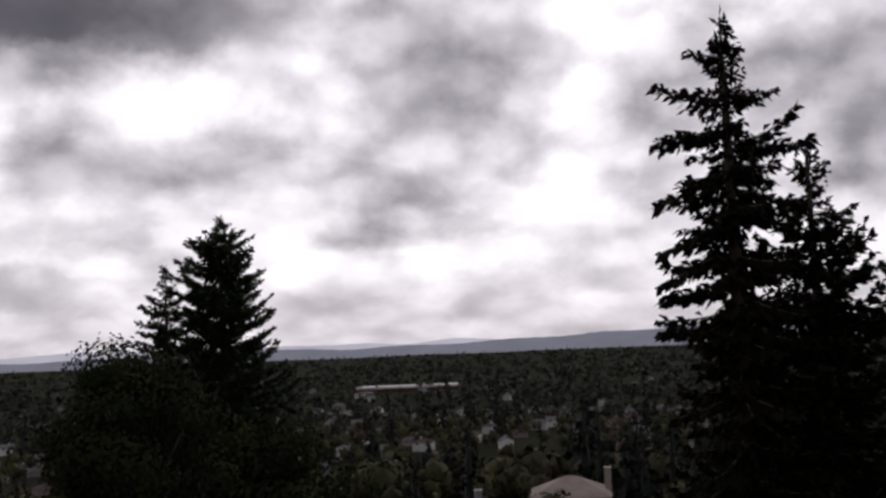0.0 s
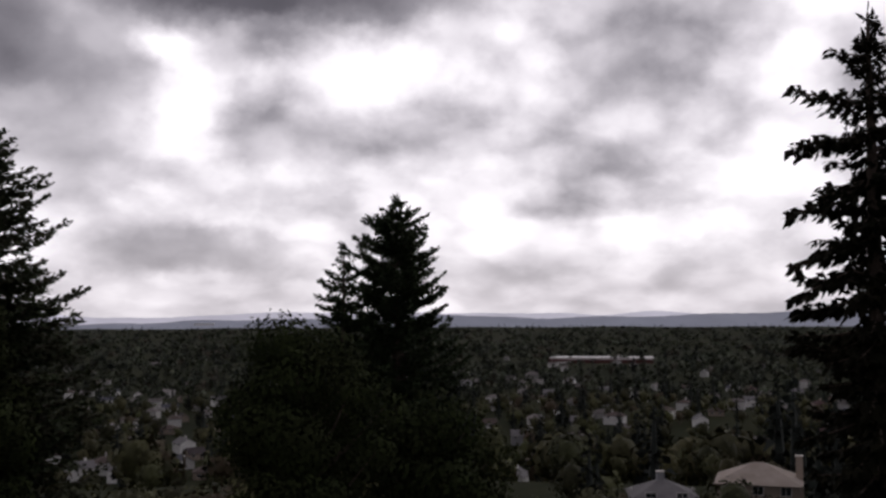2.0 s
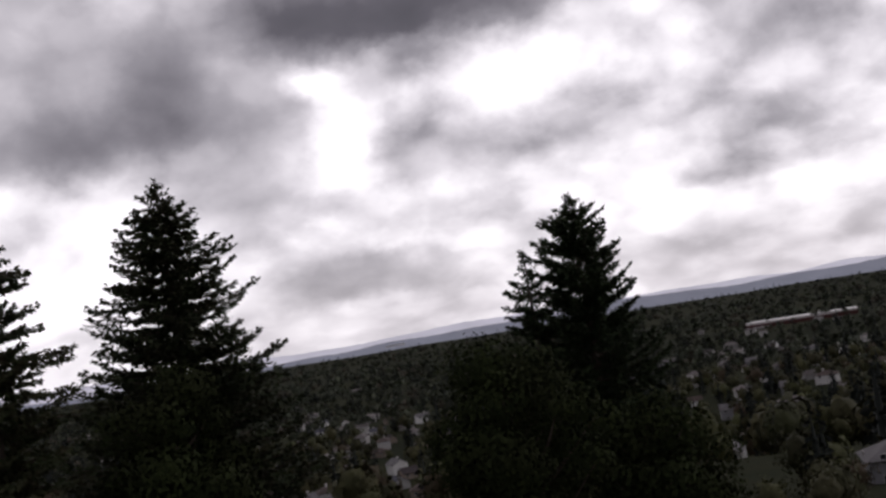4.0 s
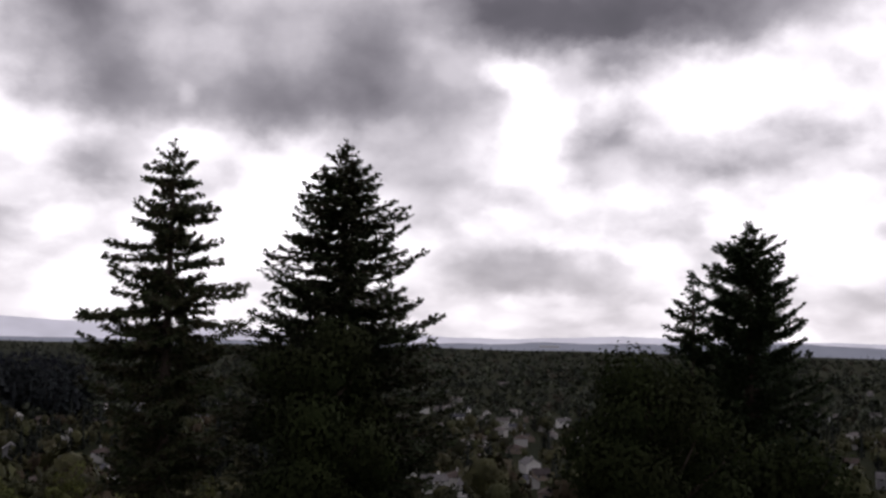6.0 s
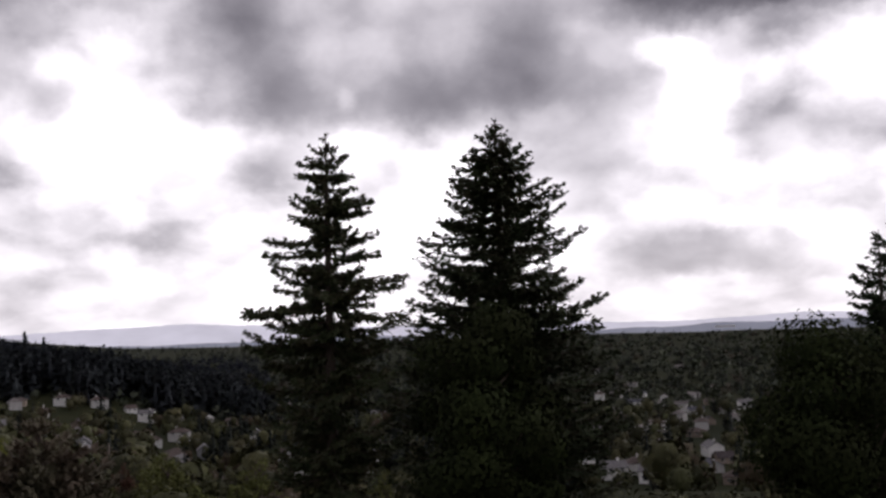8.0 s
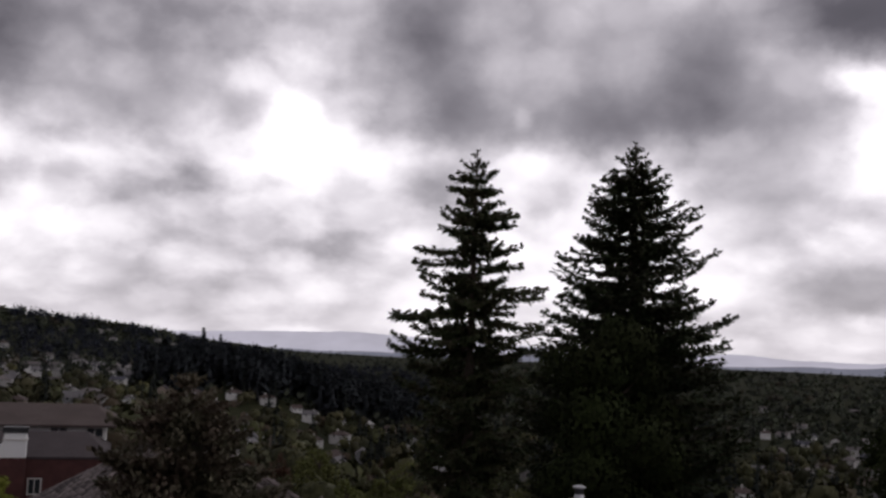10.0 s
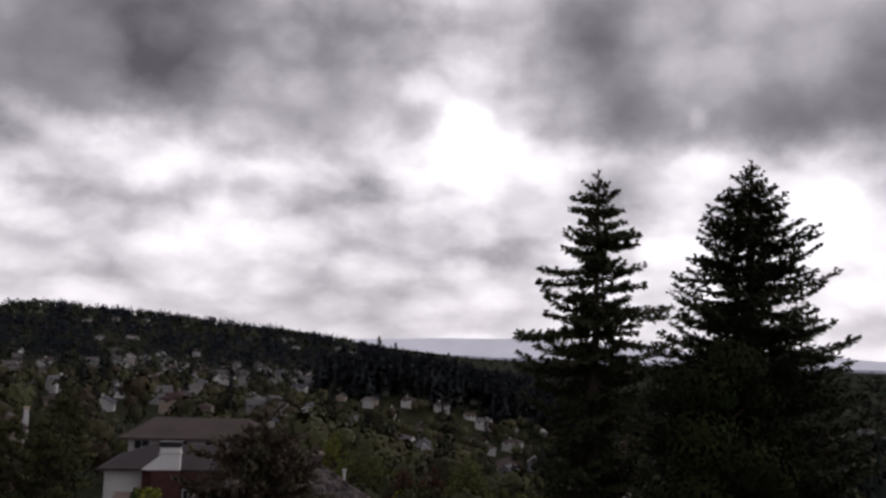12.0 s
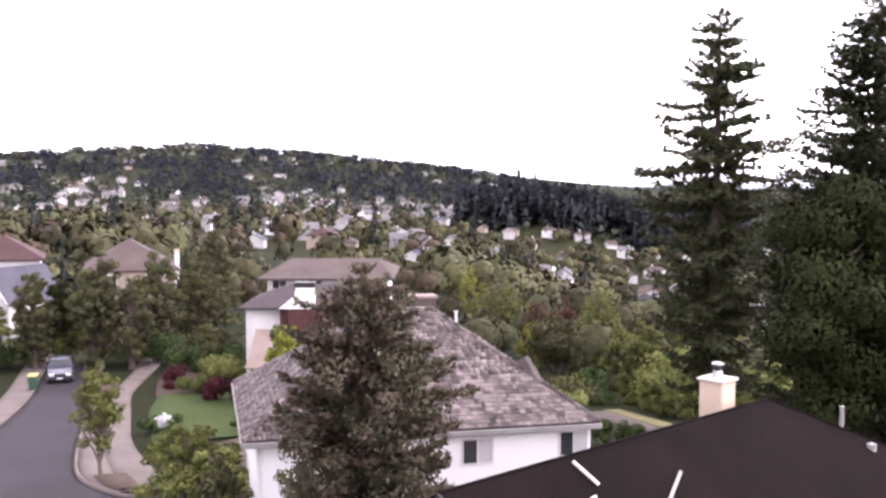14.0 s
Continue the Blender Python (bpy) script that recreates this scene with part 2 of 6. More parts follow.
FIR = leafy("fir_needles", (0.016, 0.025, 0.011), (0.044, 0.058, 0.023), wide=(0.8, (0.036, 0.036, 0.018)))
FIR_BROWN = leafy("fir_needles_with_cones", (0.023, 0.034, 0.014), (0.066, 0.080, 0.033), wide=(0.9, (0.052, 0.048, 0.024)), island=0.3)
# silhouette darkness of the near northern trees, put into needle and leaf colour
FIR_SHADED = leafy("shade_painted_fir_needles", (0.005, 0.006, 0.003), (0.014, 0.012, 0.007), island=0.35)
FIR_SHADED.node_tree.nodes["Principled BSDF"].inputs["Specular IOR Level"].default_value = 0.05
OAK_SHADED = leafy("shade_painted_leaves", (0.004, 0.006, 0.003), (0.009, 0.012, 0.005))
SPRUCE = leafy("cedar_needles", (0.018, 0.030, 0.014), (0.042, 0.060, 0.024))
PINE = leafy("pine_needles", (0.054, 0.054, 0.034), (0.150, 0.136, 0.088), wide=(0.9, (0.100, 0.074, 0.054)), island=0.22)
OAK = leafy("dark_broad_leaves", (0.014, 0.020, 0.008), (0.042, 0.054, 0.019), wide=(0.35, (0.025, 0.030, 0.012)))
OAK.node_tree.nodes["Principled BSDF"].inputs["Specular IOR Level"].default_value = 0.05
OLIVE = leafy("olive_leaves", (0.048, 0.052, 0.022), (0.122, 0.122, 0.050), wide=(0.25, (0.070, 0.070, 0.033)))
BROAD = leafy("broad_leaves", (0.061, 0.077, 0.020), (0.180, 0.193, 0.054), wide=(0.12, (0.100, 0.104, 0.034)))
BROAD_PALE = leafy("pale_broad_leaves", (0.12, 0.15, 0.045), (0.29, 0.31, 0.10))
BROAD_YELLOW = leafy("yellow_green_leaves", (0.16, 0.18, 0.03), (0.26, 0.27, 0.05))
RED_LEAF = leafy("dark_red_leaves", (0.050, 0.012, 0.016), (0.09, 0.022, 0.028))
RUST_LEAF = leafy("rusty_leaves", (0.06, 0.03, 0.02), (0.11, 0.055, 0.035))
HEDGE = leafy("hedge_leaves", (0.035, 0.06, 0.018), (0.07, 0.10, 0.03))
BLOSSOM = leafy("white_blossom", (0.6, 0.6, 0.62), (0.8, 0.8, 0.82))
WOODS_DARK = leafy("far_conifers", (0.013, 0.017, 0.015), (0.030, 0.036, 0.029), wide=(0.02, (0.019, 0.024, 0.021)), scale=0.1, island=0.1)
# the blue of distance haze is put into the next two base colours
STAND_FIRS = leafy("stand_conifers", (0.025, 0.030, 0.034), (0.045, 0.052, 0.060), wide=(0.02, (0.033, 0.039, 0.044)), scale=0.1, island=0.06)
HILL_FIRS = leafy("haze_tinted_hill_firs", (0.030, 0.034, 0.050), (0.046, 0.052, 0.075), wide=(0.01, (0.036, 0.042, 0.060)), scale=0.06, island=0.05)
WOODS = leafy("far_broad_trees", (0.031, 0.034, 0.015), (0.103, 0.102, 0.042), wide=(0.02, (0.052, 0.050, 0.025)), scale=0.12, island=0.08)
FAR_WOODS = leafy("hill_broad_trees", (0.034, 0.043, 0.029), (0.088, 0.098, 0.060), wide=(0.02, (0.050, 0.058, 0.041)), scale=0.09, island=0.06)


def tree_tints(m, spread, rust=None):
    """Gives every tree of a wood its own shade, a few of them rusty."""
    n, l = m.node_tree.nodes, m.node_tree.links
    b = n["Principled BSDF"]
    src = b.inputs["Base Color"].links[0].from_socket
    cell = n.new("ShaderNodeTexWhiteNoise")
    cell.noise_dimensions = "1D"
    read = n.new("ShaderNodeAttribute")
    read.attribute_name = "tint"
    l.new(read.outputs["Fac"], cell.inputs["W"])
    parts_ = n.new("ShaderNodeSeparateColor")
    l.new(cell.outputs["Color"], parts_.inputs[0])
    val = n.new("ShaderNodeMapRange")
    for i, v in enumerate((0.0, 1.0, 1.0 - spread, 1.0 + spread)):
        val.inputs[i + 1].default_value = v
    l.new(parts_.outputs[0], val.inputs[0])
    hue = n.new("ShaderNodeMapRange")
    for i, v in enumerate((0.0, 1.0, 0.475, 0.525)):
        hue.inputs[i + 1].default_value = v
    l.new(parts_.outputs[1], hue.inputs[0])
    hsv = n.new("ShaderNodeHueSaturation")
    l.new(val.outputs[0], hsv.inputs["Value"])
    l.new(hue.outputs[0], hsv.inputs["Hue"])
    l.new(src, hsv.inputs["Color"])
    col = hsv.outputs["Color"]
    if rust:
        few = n.new("ShaderNodeMath")
        few.operation = "GREATER_THAN"
        few.inputs[1].default_value = 0.9
        l.new(parts_.outputs[2], few.inputs[0])
        mix = n.new("ShaderNodeMix")
        mix.data_type = "RGBA"
        mix.inputs["B"].default_value = (*rust, 1)
        l.new(few.outputs[0], mix.inputs["Factor"])
        l.new(col, mix.inputs["A"])
        col = mix.outputs["Result"]
    l.new(col, b.inputs["Base Color"])
    return m


tree_tints(WOODS, 0.5, (0.070, 0.050, 0.032))
tree_tints(FAR_WOODS, 0.42, (0.075, 0.064, 0.048))
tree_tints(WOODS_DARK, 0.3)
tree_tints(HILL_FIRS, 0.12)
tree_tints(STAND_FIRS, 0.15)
BARK = material("conifer_bark", (0.05, 0.037, 0.03), (0.11, 0.085, 0.07), 2.0, 0.95, 0.6, 14)
BARK_PALE = material("pale_bark", (0.12, 0.10, 0.085), (0.22, 0.19, 0.16), 2.0, 0.95, 0.4, 14)
GROUND = material("valley_ground", (0.016, 0.021, 0.010), (0.040, 0.040, 0.020), 0.05, 1.0, 0.3, 0.6, detail_scale=0.7, spec=0.03, wide=(0.006, (0.02, 0.024, 0.014)), coords="World")
LAWN = material("lawn_grass", (0.026, 0.048, 0.007), (0.050, 0.074, 0.013), 0.4, 1.0, 0.5, 30, detail_scale=12, coords="World")
DRY_GRASS = material("dry_grass", (0.11, 0.105, 0.045), (0.21, 0.185, 0.085), 0.5, 1.0, 0.5, 25, detail_scale=9, coords="World")
BARK_DUST = material("bark_mulch", (0.055, 0.036, 0.028), (0.105, 0.072, 0.057), 0.8, 1.0, 0.6, 20, coords="World")
ASPHALT = material("asphalt_road", (0.020, 0.016, 0.020), (0.033, 0.027, 0.033), 0.25, 0.92, 0.2, 60, detail_scale=7, coords="World")
CONCRETE = material("concrete", (0.105, 0.085, 0.077), (0.175, 0.145, 0.132), 0.5, 0.9, 0.15, 40, detail_scale=9, coords="World")
PATH_GRAVEL = material("dark_gravel_path", (0.060, 0.047, 0.042), (0.105, 0.085, 0.075), 0.7, 1.0, 0.5, 30, coords="World")
STUCCO = material("white_siding", (0.840, 0.840, 0.818), (0.840, 0.840, 0.840), 0.6, 0.85, 0.1, 30)
BEIGE = material("beige_stucco", (0.56, 0.44, 0.33), (0.66, 0.53, 0.41), 0.9, 0.9, 0.2, 50)
TRIM = material("painted_trim", (0.62, 0.60, 0.57), (0.74, 0.72, 0.69), 1.2, 0.6)
GUTTER = material("grey_gutter", (0.20, 0.19, 0.185), (0.30, 0.285, 0.28), 1.2, 0.5)
CAP = material("chimney_cap_stone", (0.50, 0.46, 0.42), (0.66, 0.62, 0.58), 2.0, 0.85, 0.3, 30)
SHAKE = per_object(material("weathered_cedar_shake", (0.072, 0.059, 0.057), (0.205, 0.172, 0.164), 1.3, 0.95, 0.5, 25, detail_scale=14, coords="World"), 0.6)
SHAKE_BASE = material("shake_underlay", (0.075, 0.062, 0.058), (0.13, 0.11, 0.10), 1.3, 0.95, 0.4, 25, coords="World")
DARK_ROOF = material("black_asphalt_shingle", (0.0068, 0.0046, 0.0044), (0.0125, 0.0088, 0.0084), 0.6, 0.97, 0.5, 40, detail_scale=9, coords="World", spec=0.06)
PALE_SHAKE = material("pale_weathered_shake", (0.25, 0.21, 0.18), (0.40, 0.34, 0.30), 0.5, 0.95, 0.5, 15, detail_scale=6, coords="World")
DARK_BROWN_ROOF = material("dark_purple_brown_shingle", (0.045, 0.036, 0.038), (0.085, 0.070, 0.073), 0.5, 0.95, 0.5, 15, detail_scale=6, coords="World")
BROWN_ROOF = material("brown_shingle", (0.064, 0.047, 0.043), (0.112, 0.086, 0.079), 0.5, 0.95, 0.5, 15, detail_scale=6, coords="World")
GREY_ROOF = material("grey_shingle", (0.11, 0.105, 0.11), (0.20, 0.19, 0.195), 0.5, 0.95, 0.5, 15, detail_scale=6, coords="World")
BLUE_ROOF = material("slate_blue_shingle", (0.060, 0.060, 0.075), (0.105, 0.105, 0.13), 0.5, 0.95, 0.5, 15, detail_scale=6, coords="World")
RED_ROOF = material("red_brown_shingle", (0.055, 0.030, 0.031), (0.085, 0.048, 0.047), 0.5, 0.95, 0.5, 15, detail_scale=6, coords="World")
BRICK_RED = material("dark_red_brick", (0.065, 0.028, 0.026), (0.11, 0.046, 0.043), 2.0, 0.9, 0.4, 20)
HOUSE_WHITE = per_object(material("pale_siding", (0.62, 0.61, 0.59), (0.76, 0.75, 0.73), 0.6, 0.85), 0.3)
HOUSE_TAN = per_object(material("tan_siding", (0.26, 0.21, 0.17), (0.36, 0.30, 0.25), 0.6, 0.85), 0.25)
HOUSE_GREY = per_object(material("grey_siding", (0.20, 0.20, 0.21), (0.30, 0.30, 0.31), 0.6, 0.85), 0.25)
FAR_WALL = material("far_house_walls", (0.26, 0.25, 0.24), (0.60, 0.585, 0.57), 0.03, 0.9, island=0.5, coords="World")
FAR_ROOF = material("far_house_roofs", (0.085, 0.075, 0.075), (0.20, 0.18, 0.175), 0.03, 0.95, island=0.4, coords="World")
SHED_ROOF = material("faded_tan_roofing", (0.20, 0.155, 0.135), (0.29, 0.23, 0.20), 0.6, 0.95, 0.3, 15)
METAL = material("galvanised_metal", (0.42, 0.42, 0.44), (0.60, 0.60, 0.62), 3.0, 0.35, metal=0.9)
DARK_METAL = material("dark_metal", (0.03, 0.03, 0.032), (0.06, 0.06, 0.062), 3.0, 0.5, metal=0.6)
PIPE_GREY = material("grey_vent_pipe", (0.22, 0.21, 0.20), (0.34, 0.33, 0.32), 3.0, 0.6)
CURTAIN = material("pale_blind", (0.42, 0.41, 0.42), (0.52, 0.51, 0.52), 5.0, 0.9)
CAR_PAINT = material("silver_blue_paint", (0.06, 0.066, 0.09), (0.085, 0.092, 0.12), 2.0, 0.25, metal=0.5, spec=0.5)
RUBBER = material("black_rubber", (0.012, 0.012, 0.012), (0.025, 0.025, 0.025), 4.0, 0.8)
BIN_GREEN = material("green_plastic", (0.03, 0.075, 0.05), (0.05, 0.11, 0.07), 3.0, 0.5)
BIN_LID = material("yellow_lid_plastic", (0.36, 0.34, 0.10), (0.44, 0.42, 0.14), 3.0, 0.5)
LAMP_GLASS = material("headlight_plastic", (0.7, 0.7, 0.72), (0.8, 0.8, 0.82), 6.0, 0.15, spec=0.6)
WOOD_POLE = material("weathered_pole_wood", (0.14, 0.11, 0.09), (0.24, 0.20, 0.17), 2.0, 0.95, 0.4, 20)
MALL_WHITE = material("white_membrane_roof", (0.62, 0.61, 0.60), (0.75, 0.74, 0.73), 0.02, 0.7, detail_scale=0.3)


SHAKE_JOINED = material("weathered_cedar_shake_far", (0.072, 0.059, 0.057), (0.205, 0.172, 0.164), 1.3, 0.95, 0.5, 25, detail_scale=14, coords="World", island=0.6)


def glass(name):
    m = bpy.data.materials.new(name)
    m.use_nodes = True
    b = m.node_tree.nodes["Principled BSDF"]
    b.inputs["Base Color"].default_value = (0.03, 0.035, 0.04, 1)
    b.inputs["Roughness"].default_value = 0.06
    b.inputs["Specular IOR Level"].default_value = 0.6
    return m


GLASS = glass("window_glass")


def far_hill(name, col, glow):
    """Distant hills, their damp-air haze put into the base colour and an even glow."""
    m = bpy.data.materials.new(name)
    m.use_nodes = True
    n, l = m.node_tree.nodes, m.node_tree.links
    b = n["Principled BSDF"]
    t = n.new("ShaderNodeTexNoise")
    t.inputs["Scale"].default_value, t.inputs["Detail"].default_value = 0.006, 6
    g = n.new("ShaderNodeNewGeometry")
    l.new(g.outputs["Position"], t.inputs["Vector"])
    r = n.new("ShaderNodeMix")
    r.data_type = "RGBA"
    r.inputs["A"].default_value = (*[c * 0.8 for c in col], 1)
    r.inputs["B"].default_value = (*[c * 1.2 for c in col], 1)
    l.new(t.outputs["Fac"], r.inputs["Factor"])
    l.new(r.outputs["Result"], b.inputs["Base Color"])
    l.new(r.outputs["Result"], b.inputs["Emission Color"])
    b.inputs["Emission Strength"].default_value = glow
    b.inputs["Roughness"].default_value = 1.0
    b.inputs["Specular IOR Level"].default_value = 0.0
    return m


FAR_HILL = far_hill("painted_mist_far_hills", (0.125, 0.13, 0.16), 1.0)
FAR_HILL_PALE = far_hill("painted_mist_farthest_hills", (0.34, 0.335, 0.385), 1.0)

# ---- building helpers ----
def quad_mesh(name, verts, quads, mats, normals=None, tint=None):
    """A mesh from arrays of vertices and of four-cornered faces. normals: a soft normal for each vertex; tint: a number for each, that materials may read."""
    verts, quads = np.asarray(verts, np.float32), np.asarray(quads, np.int32)
    me = bpy.data.meshes.new(name)
    me.vertices.add(len(verts))
    me.vertices.foreach_set("co", verts.ravel())
    me.loops.add(quads.size)
    me.loops.foreach_set("vertex_index", quads.ravel())
    me.polygons.add(len(quads))
    me.polygons.foreach_set("loop_start", np.arange(0, quads.size, 4, dtype=np.int32))
    me.update(calc_edges=True)
    for m in mats if isinstance(mats, (list, tuple)) else [mats]:
        me.materials.append(m)
    if tint is not None:
        me.attributes.new("tint", "FLOAT", "POINT").data.foreach_set("value", np.asarray(tint, np.float32))
    if normals is not None:
        me.normals_split_custom_set_from_vertices(np.asarray(normals, float).tolist())
    return me


def part(name, data, mat, parent=None, label="", kind=""):
    """Links a bmesh or a mesh as one object under a thing."""
    if isinstance(data, bmesh.types.BMesh):
        me = bpy.data.meshes.new(name)
        data.normal_update()
        data.to_mesh(me)
        data.free()
        me.materials.append(mat)
    else:
        me = data
    ob = new(name, me)
    ob.parent = parent
    return tagged(ob, label, kind=kind)


def thing(name, m, label, category, group="", kind=""):
    e = new(name)
    e.matrix_world = m
    return tagged(e, label, category, group, kind)


def box(bm, lo, hi, bevel=0.0):
    """A box between two corners, added to bm."""
    lo, hi = Vector(lo), Vector(hi)
    res = bmesh.ops.create_cube(bm, size=1.0, matrix=Matrix.Translation((lo + hi) / 2) @ Matrix.Diagonal((*(hi - lo), 1)))
    if bevel:
        edges = list({e for v in res["verts"] for e in v.link_edges})
        bmesh.ops.bevel(bm, geom=edges, offset=bevel, segments=1, affect="EDGES", profile=0.5)
    return bm


def boxed(lo, hi, bevel=0.0):
    return box(bmesh.new(), lo, hi, bevel)


def slab(bm, corners, thick):
    """A plate: the corners of its top, thickened downwards along the face's normal."""
    top = [Vector(c) for c in corners]
    nrm = (top[1] - top[0]).cross(top[2] - top[0]).normalized()
    if nrm.z < 0:
        top.reverse()
        nrm = -nrm
    a = [bm.verts.new(v) for v in top]
    b = [bm.verts.new(v - nrm * thick) for v in top]
    bm.faces.new(a)
    bm.faces.new(b[::-1])
    k = len(a)
    for i in range(k):
        bm.faces.new((a[i], b[i], b[(i + 1) % k], a[(i + 1) % k]))
    return bm


def tube(bm, points, radii, sides=8):
    """A tapered tube along points."""
    rings = []
    pts = [Vector(p) for p in points]
    for i, p in enumerate(pts):
        d = (pts[min(i + 1, len(pts) - 1)] - pts[max(i - 1, 0)]).normalized()
        q = d.to_track_quat("Z", "Y")
        rings.append([bm.verts.new(p + q @ Vector((math.cos(a) * radii[i], math.sin(a) * radii[i], 0))) for a in (2 * math.pi * k / sides for k in range(sides))])
    for a, b in zip(rings, rings[1:]):
        for k in range(sides):
            bm.faces.new((a[k], a[(k + 1) % sides], b[(k + 1) % sides], b[k]))
    bm.faces.new(rings[0][::-1])
    bm.faces.new(rings[-1])
    return bm


def sprays(base, along, side, length, width, droop, rng):
    """Folded two-face sprays of needles or leaves: four corners each. All arguments are arrays."""
    up = np.cross(along, side)
    mid = base + along * (length * 0.5)[:, None]
    tip = base + along * length[:, None] - np.array([0, 0, 1.0]) * (length * droop)[:, None]
    left = mid + side * (width * 0.5)[:, None] + up * (width * 0.25)[:, None]
    right = mid - side * (width * 0.5)[:, None] + up * (width * 0.25)[:, None]
    n = len(base)
    verts = np.stack([base, right, tip, left], 1).reshape(-1, 3)
    return verts, np.arange(4 * n).reshape(n, 4)


def unit(v):
    return v / np.maximum(np.linalg.norm(v, axis=-1, keepdims=True), 1e-9)


def height(x, y):
    """The ground: a terrace by the houses, falling away to the valley, and a long hill to the west."""
    x, y = np.asarray(x, float), np.asarray(y, float)
    r, yaw = np.hypot(x, y), np.degrees(np.arctan2(-x, y))

    def step(v, a, b):
        t = np.clip((v - a) / (b - a), 0, 1)
        return t * t * (3 - 2 * t)

    west = step(yaw, 44, 72) * step(-yaw, -150, -120)
    street = -26 * (1 - np.exp(-np.maximum(r - 30, 0) * 0.06 / 26))
    valley = -17 * step(r, 20, 175) - 40 * step(r, 150, 450) - 5.5 * step(r, 430, 1500) - 4 * step(r, 1500, 4400)
    z = west * street + (1 - west) * valley
    hill = np.interp(yaw, [40, 52, 56, 60, 69, 76, 86, 110, 150], [0, 8, 20, 46, 70, 86, 66, 60, 0])
    z = z + hill * step(r, 700, 2100)
    z = z + 17 * step(r, 1700, 3900) * (1 - step(yaw, 40, 56))
    z = z + 20 * np.exp(-((yaw - 55) / 4.5) ** 2 - ((r - 960) / 170) ** 2)
    z = z + 2.5 * np.sin(x * 0.011 + 1.0) * np.cos(y * 0.009) * step(r, 150, 500)
    return z


def ground_at(x, y):
    return float(height(x, y))

# ---- land ----
rings = np.concatenate([np.arange(0, 120, 3.0), np.geomspace(120, 4400, 90)])
turns = np.radians(np.concatenate([np.arange(-60, 120, 1.5), np.arange(120, 300.1, 6.0)]))
rr, aa = np.meshgrid(rings, turns, indexing="ij")
gx, gy = -rr * np.sin(aa), rr * np.cos(aa)
verts = np.stack([gx, gy, height(gx, gy)], -1).reshape(-1, 3)
ni, nj = rr.shape
ii, jj = np.meshgrid(np.arange(ni - 1), np.arange(nj - 1), indexing="ij")
quads = np.stack([ii * nj + jj, (ii + 1) * nj + jj, (ii + 1) * nj + jj + 1, ii * nj + jj + 1], -1).reshape(-1, 4)
ground = tagged(new("ground", quad_mesh("ground", verts, quads, GROUND)), "green and brown valley ground falling away from the houses", "ground", kind="structure")


def smooth_line(points, n):
    """n points along a Catmull-Rom line through the given ones."""
    p = np.array(points, float)
    p = np.vstack([2 * p[0] - p[1], p, 2 * p[-1] - p[-2]])
    out_p = []
    for t in np.linspace(0, len(p) - 3 - 1e-6, n):
        i, f = int(t), t % 1
        a, b, c, d = p[i:i + 4]
        out_p.append(0.5 * (2 * b + (c - a) * f + (2 * a - 5 * b + 4 * c - d) * f * f + (3 * b - a - 3 * c + d) * f ** 3))
    return np.array(out_p)


def strip(name, left, right, lift, mat, label, category, across=6, along=60, skirt=0.12, kind="structure"):
    """A band of ground between two lines, laid on the slope, with a turned-down edge."""
    a, b = smooth_line(left, along), smooth_line(right, along)
    f = np.linspace(0, 1, across + 1)
    grid = a[:, None] * (1 - f)[None, :, None] + b[:, None] * f[None, :, None]
    z = height(grid[..., 0], grid[..., 1]) + lift
    g3 = np.concatenate([grid, z[..., None]], -1)
    low_a, low_b = g3[:, :1].copy(), g3[:, -1:].copy()
    low_a[..., 2] -= skirt
    low_b[..., 2] -= skirt
    g3 = np.concatenate([low_a, g3, low_b], 1)
    n, m = g3.shape[:2]
    i, j = np.meshgrid(np.arange(n - 1), np.arange(m - 1), indexing="ij")
    q = np.stack([i * m + j, (i + 1) * m + j, (i + 1) * m + j + 1, i * m + j + 1], -1).reshape(-1, 4)
    return tagged(new(name, quad_mesh(name, g3.reshape(-1, 3), q, mat)), label, category, kind=kind)


ROAD_L = [(-26, -3.0), (-44, 3.6), (-59.3, 8.4), (-69.3, 10.8), (-83.5, 13.3), (-98, 16.4), (-125, 24)]
ROAD_R = [(-33.6, 13.2), (-35.6, 11.2), (-38.6, 10.2), (-41.6, 10.1), (-47.2, 10.9), (-57.7, 12.8), (-70, 14.6), (-87.5, 17.0), (-99, 19.2), (-124, 28)]
strip("road", ROAD_L, ROAD_R, 0.05, ASPHALT, "grey asphalt street curving between houses", "road", 8, 80)


def offset(line, d):
    p = np.array(line, float)
    t = unit(np.gradient(p, axis=0))
    return p + np.stack([-t[:, 1], t[:, 0]], 1) * d


strip("kerb", offset(ROAD_R, 0.0), offset(ROAD_R, -0.18), 0.18, CONCRETE, "pale concrete kerb along the street", "kerb", 1, 80, 0.2)
strip("kerb", offset(ROAD_L, 0.18), offset(ROAD_L, 0.0), 0.18, CONCRETE, "pale concrete kerb along the street", "kerb", 1, 80, 0.2)
strip("pavement", offset(ROAD_L, 1.9), offset(ROAD_L, 0.2), 0.16, CONCRETE, "pale concrete pavement beside the street", "pavement", 3, 80)
strip("pavement", [(-36.2, 11.6), (-38.8, 11.7), (-46, 12.2), (-57, 14.0), (-66, 15.9), (-77, 19.4), (-90, 23)],
      [(-35.6, 13.4), (-38.6, 13.6), (-47, 13.9), (-57, 15.6), (-66, 17.4), (-76.6, 21.0), (-89, 25)], 0.12, CONCRETE, "pale concrete pavement curving past a lawn", "pavement", 3, 80)
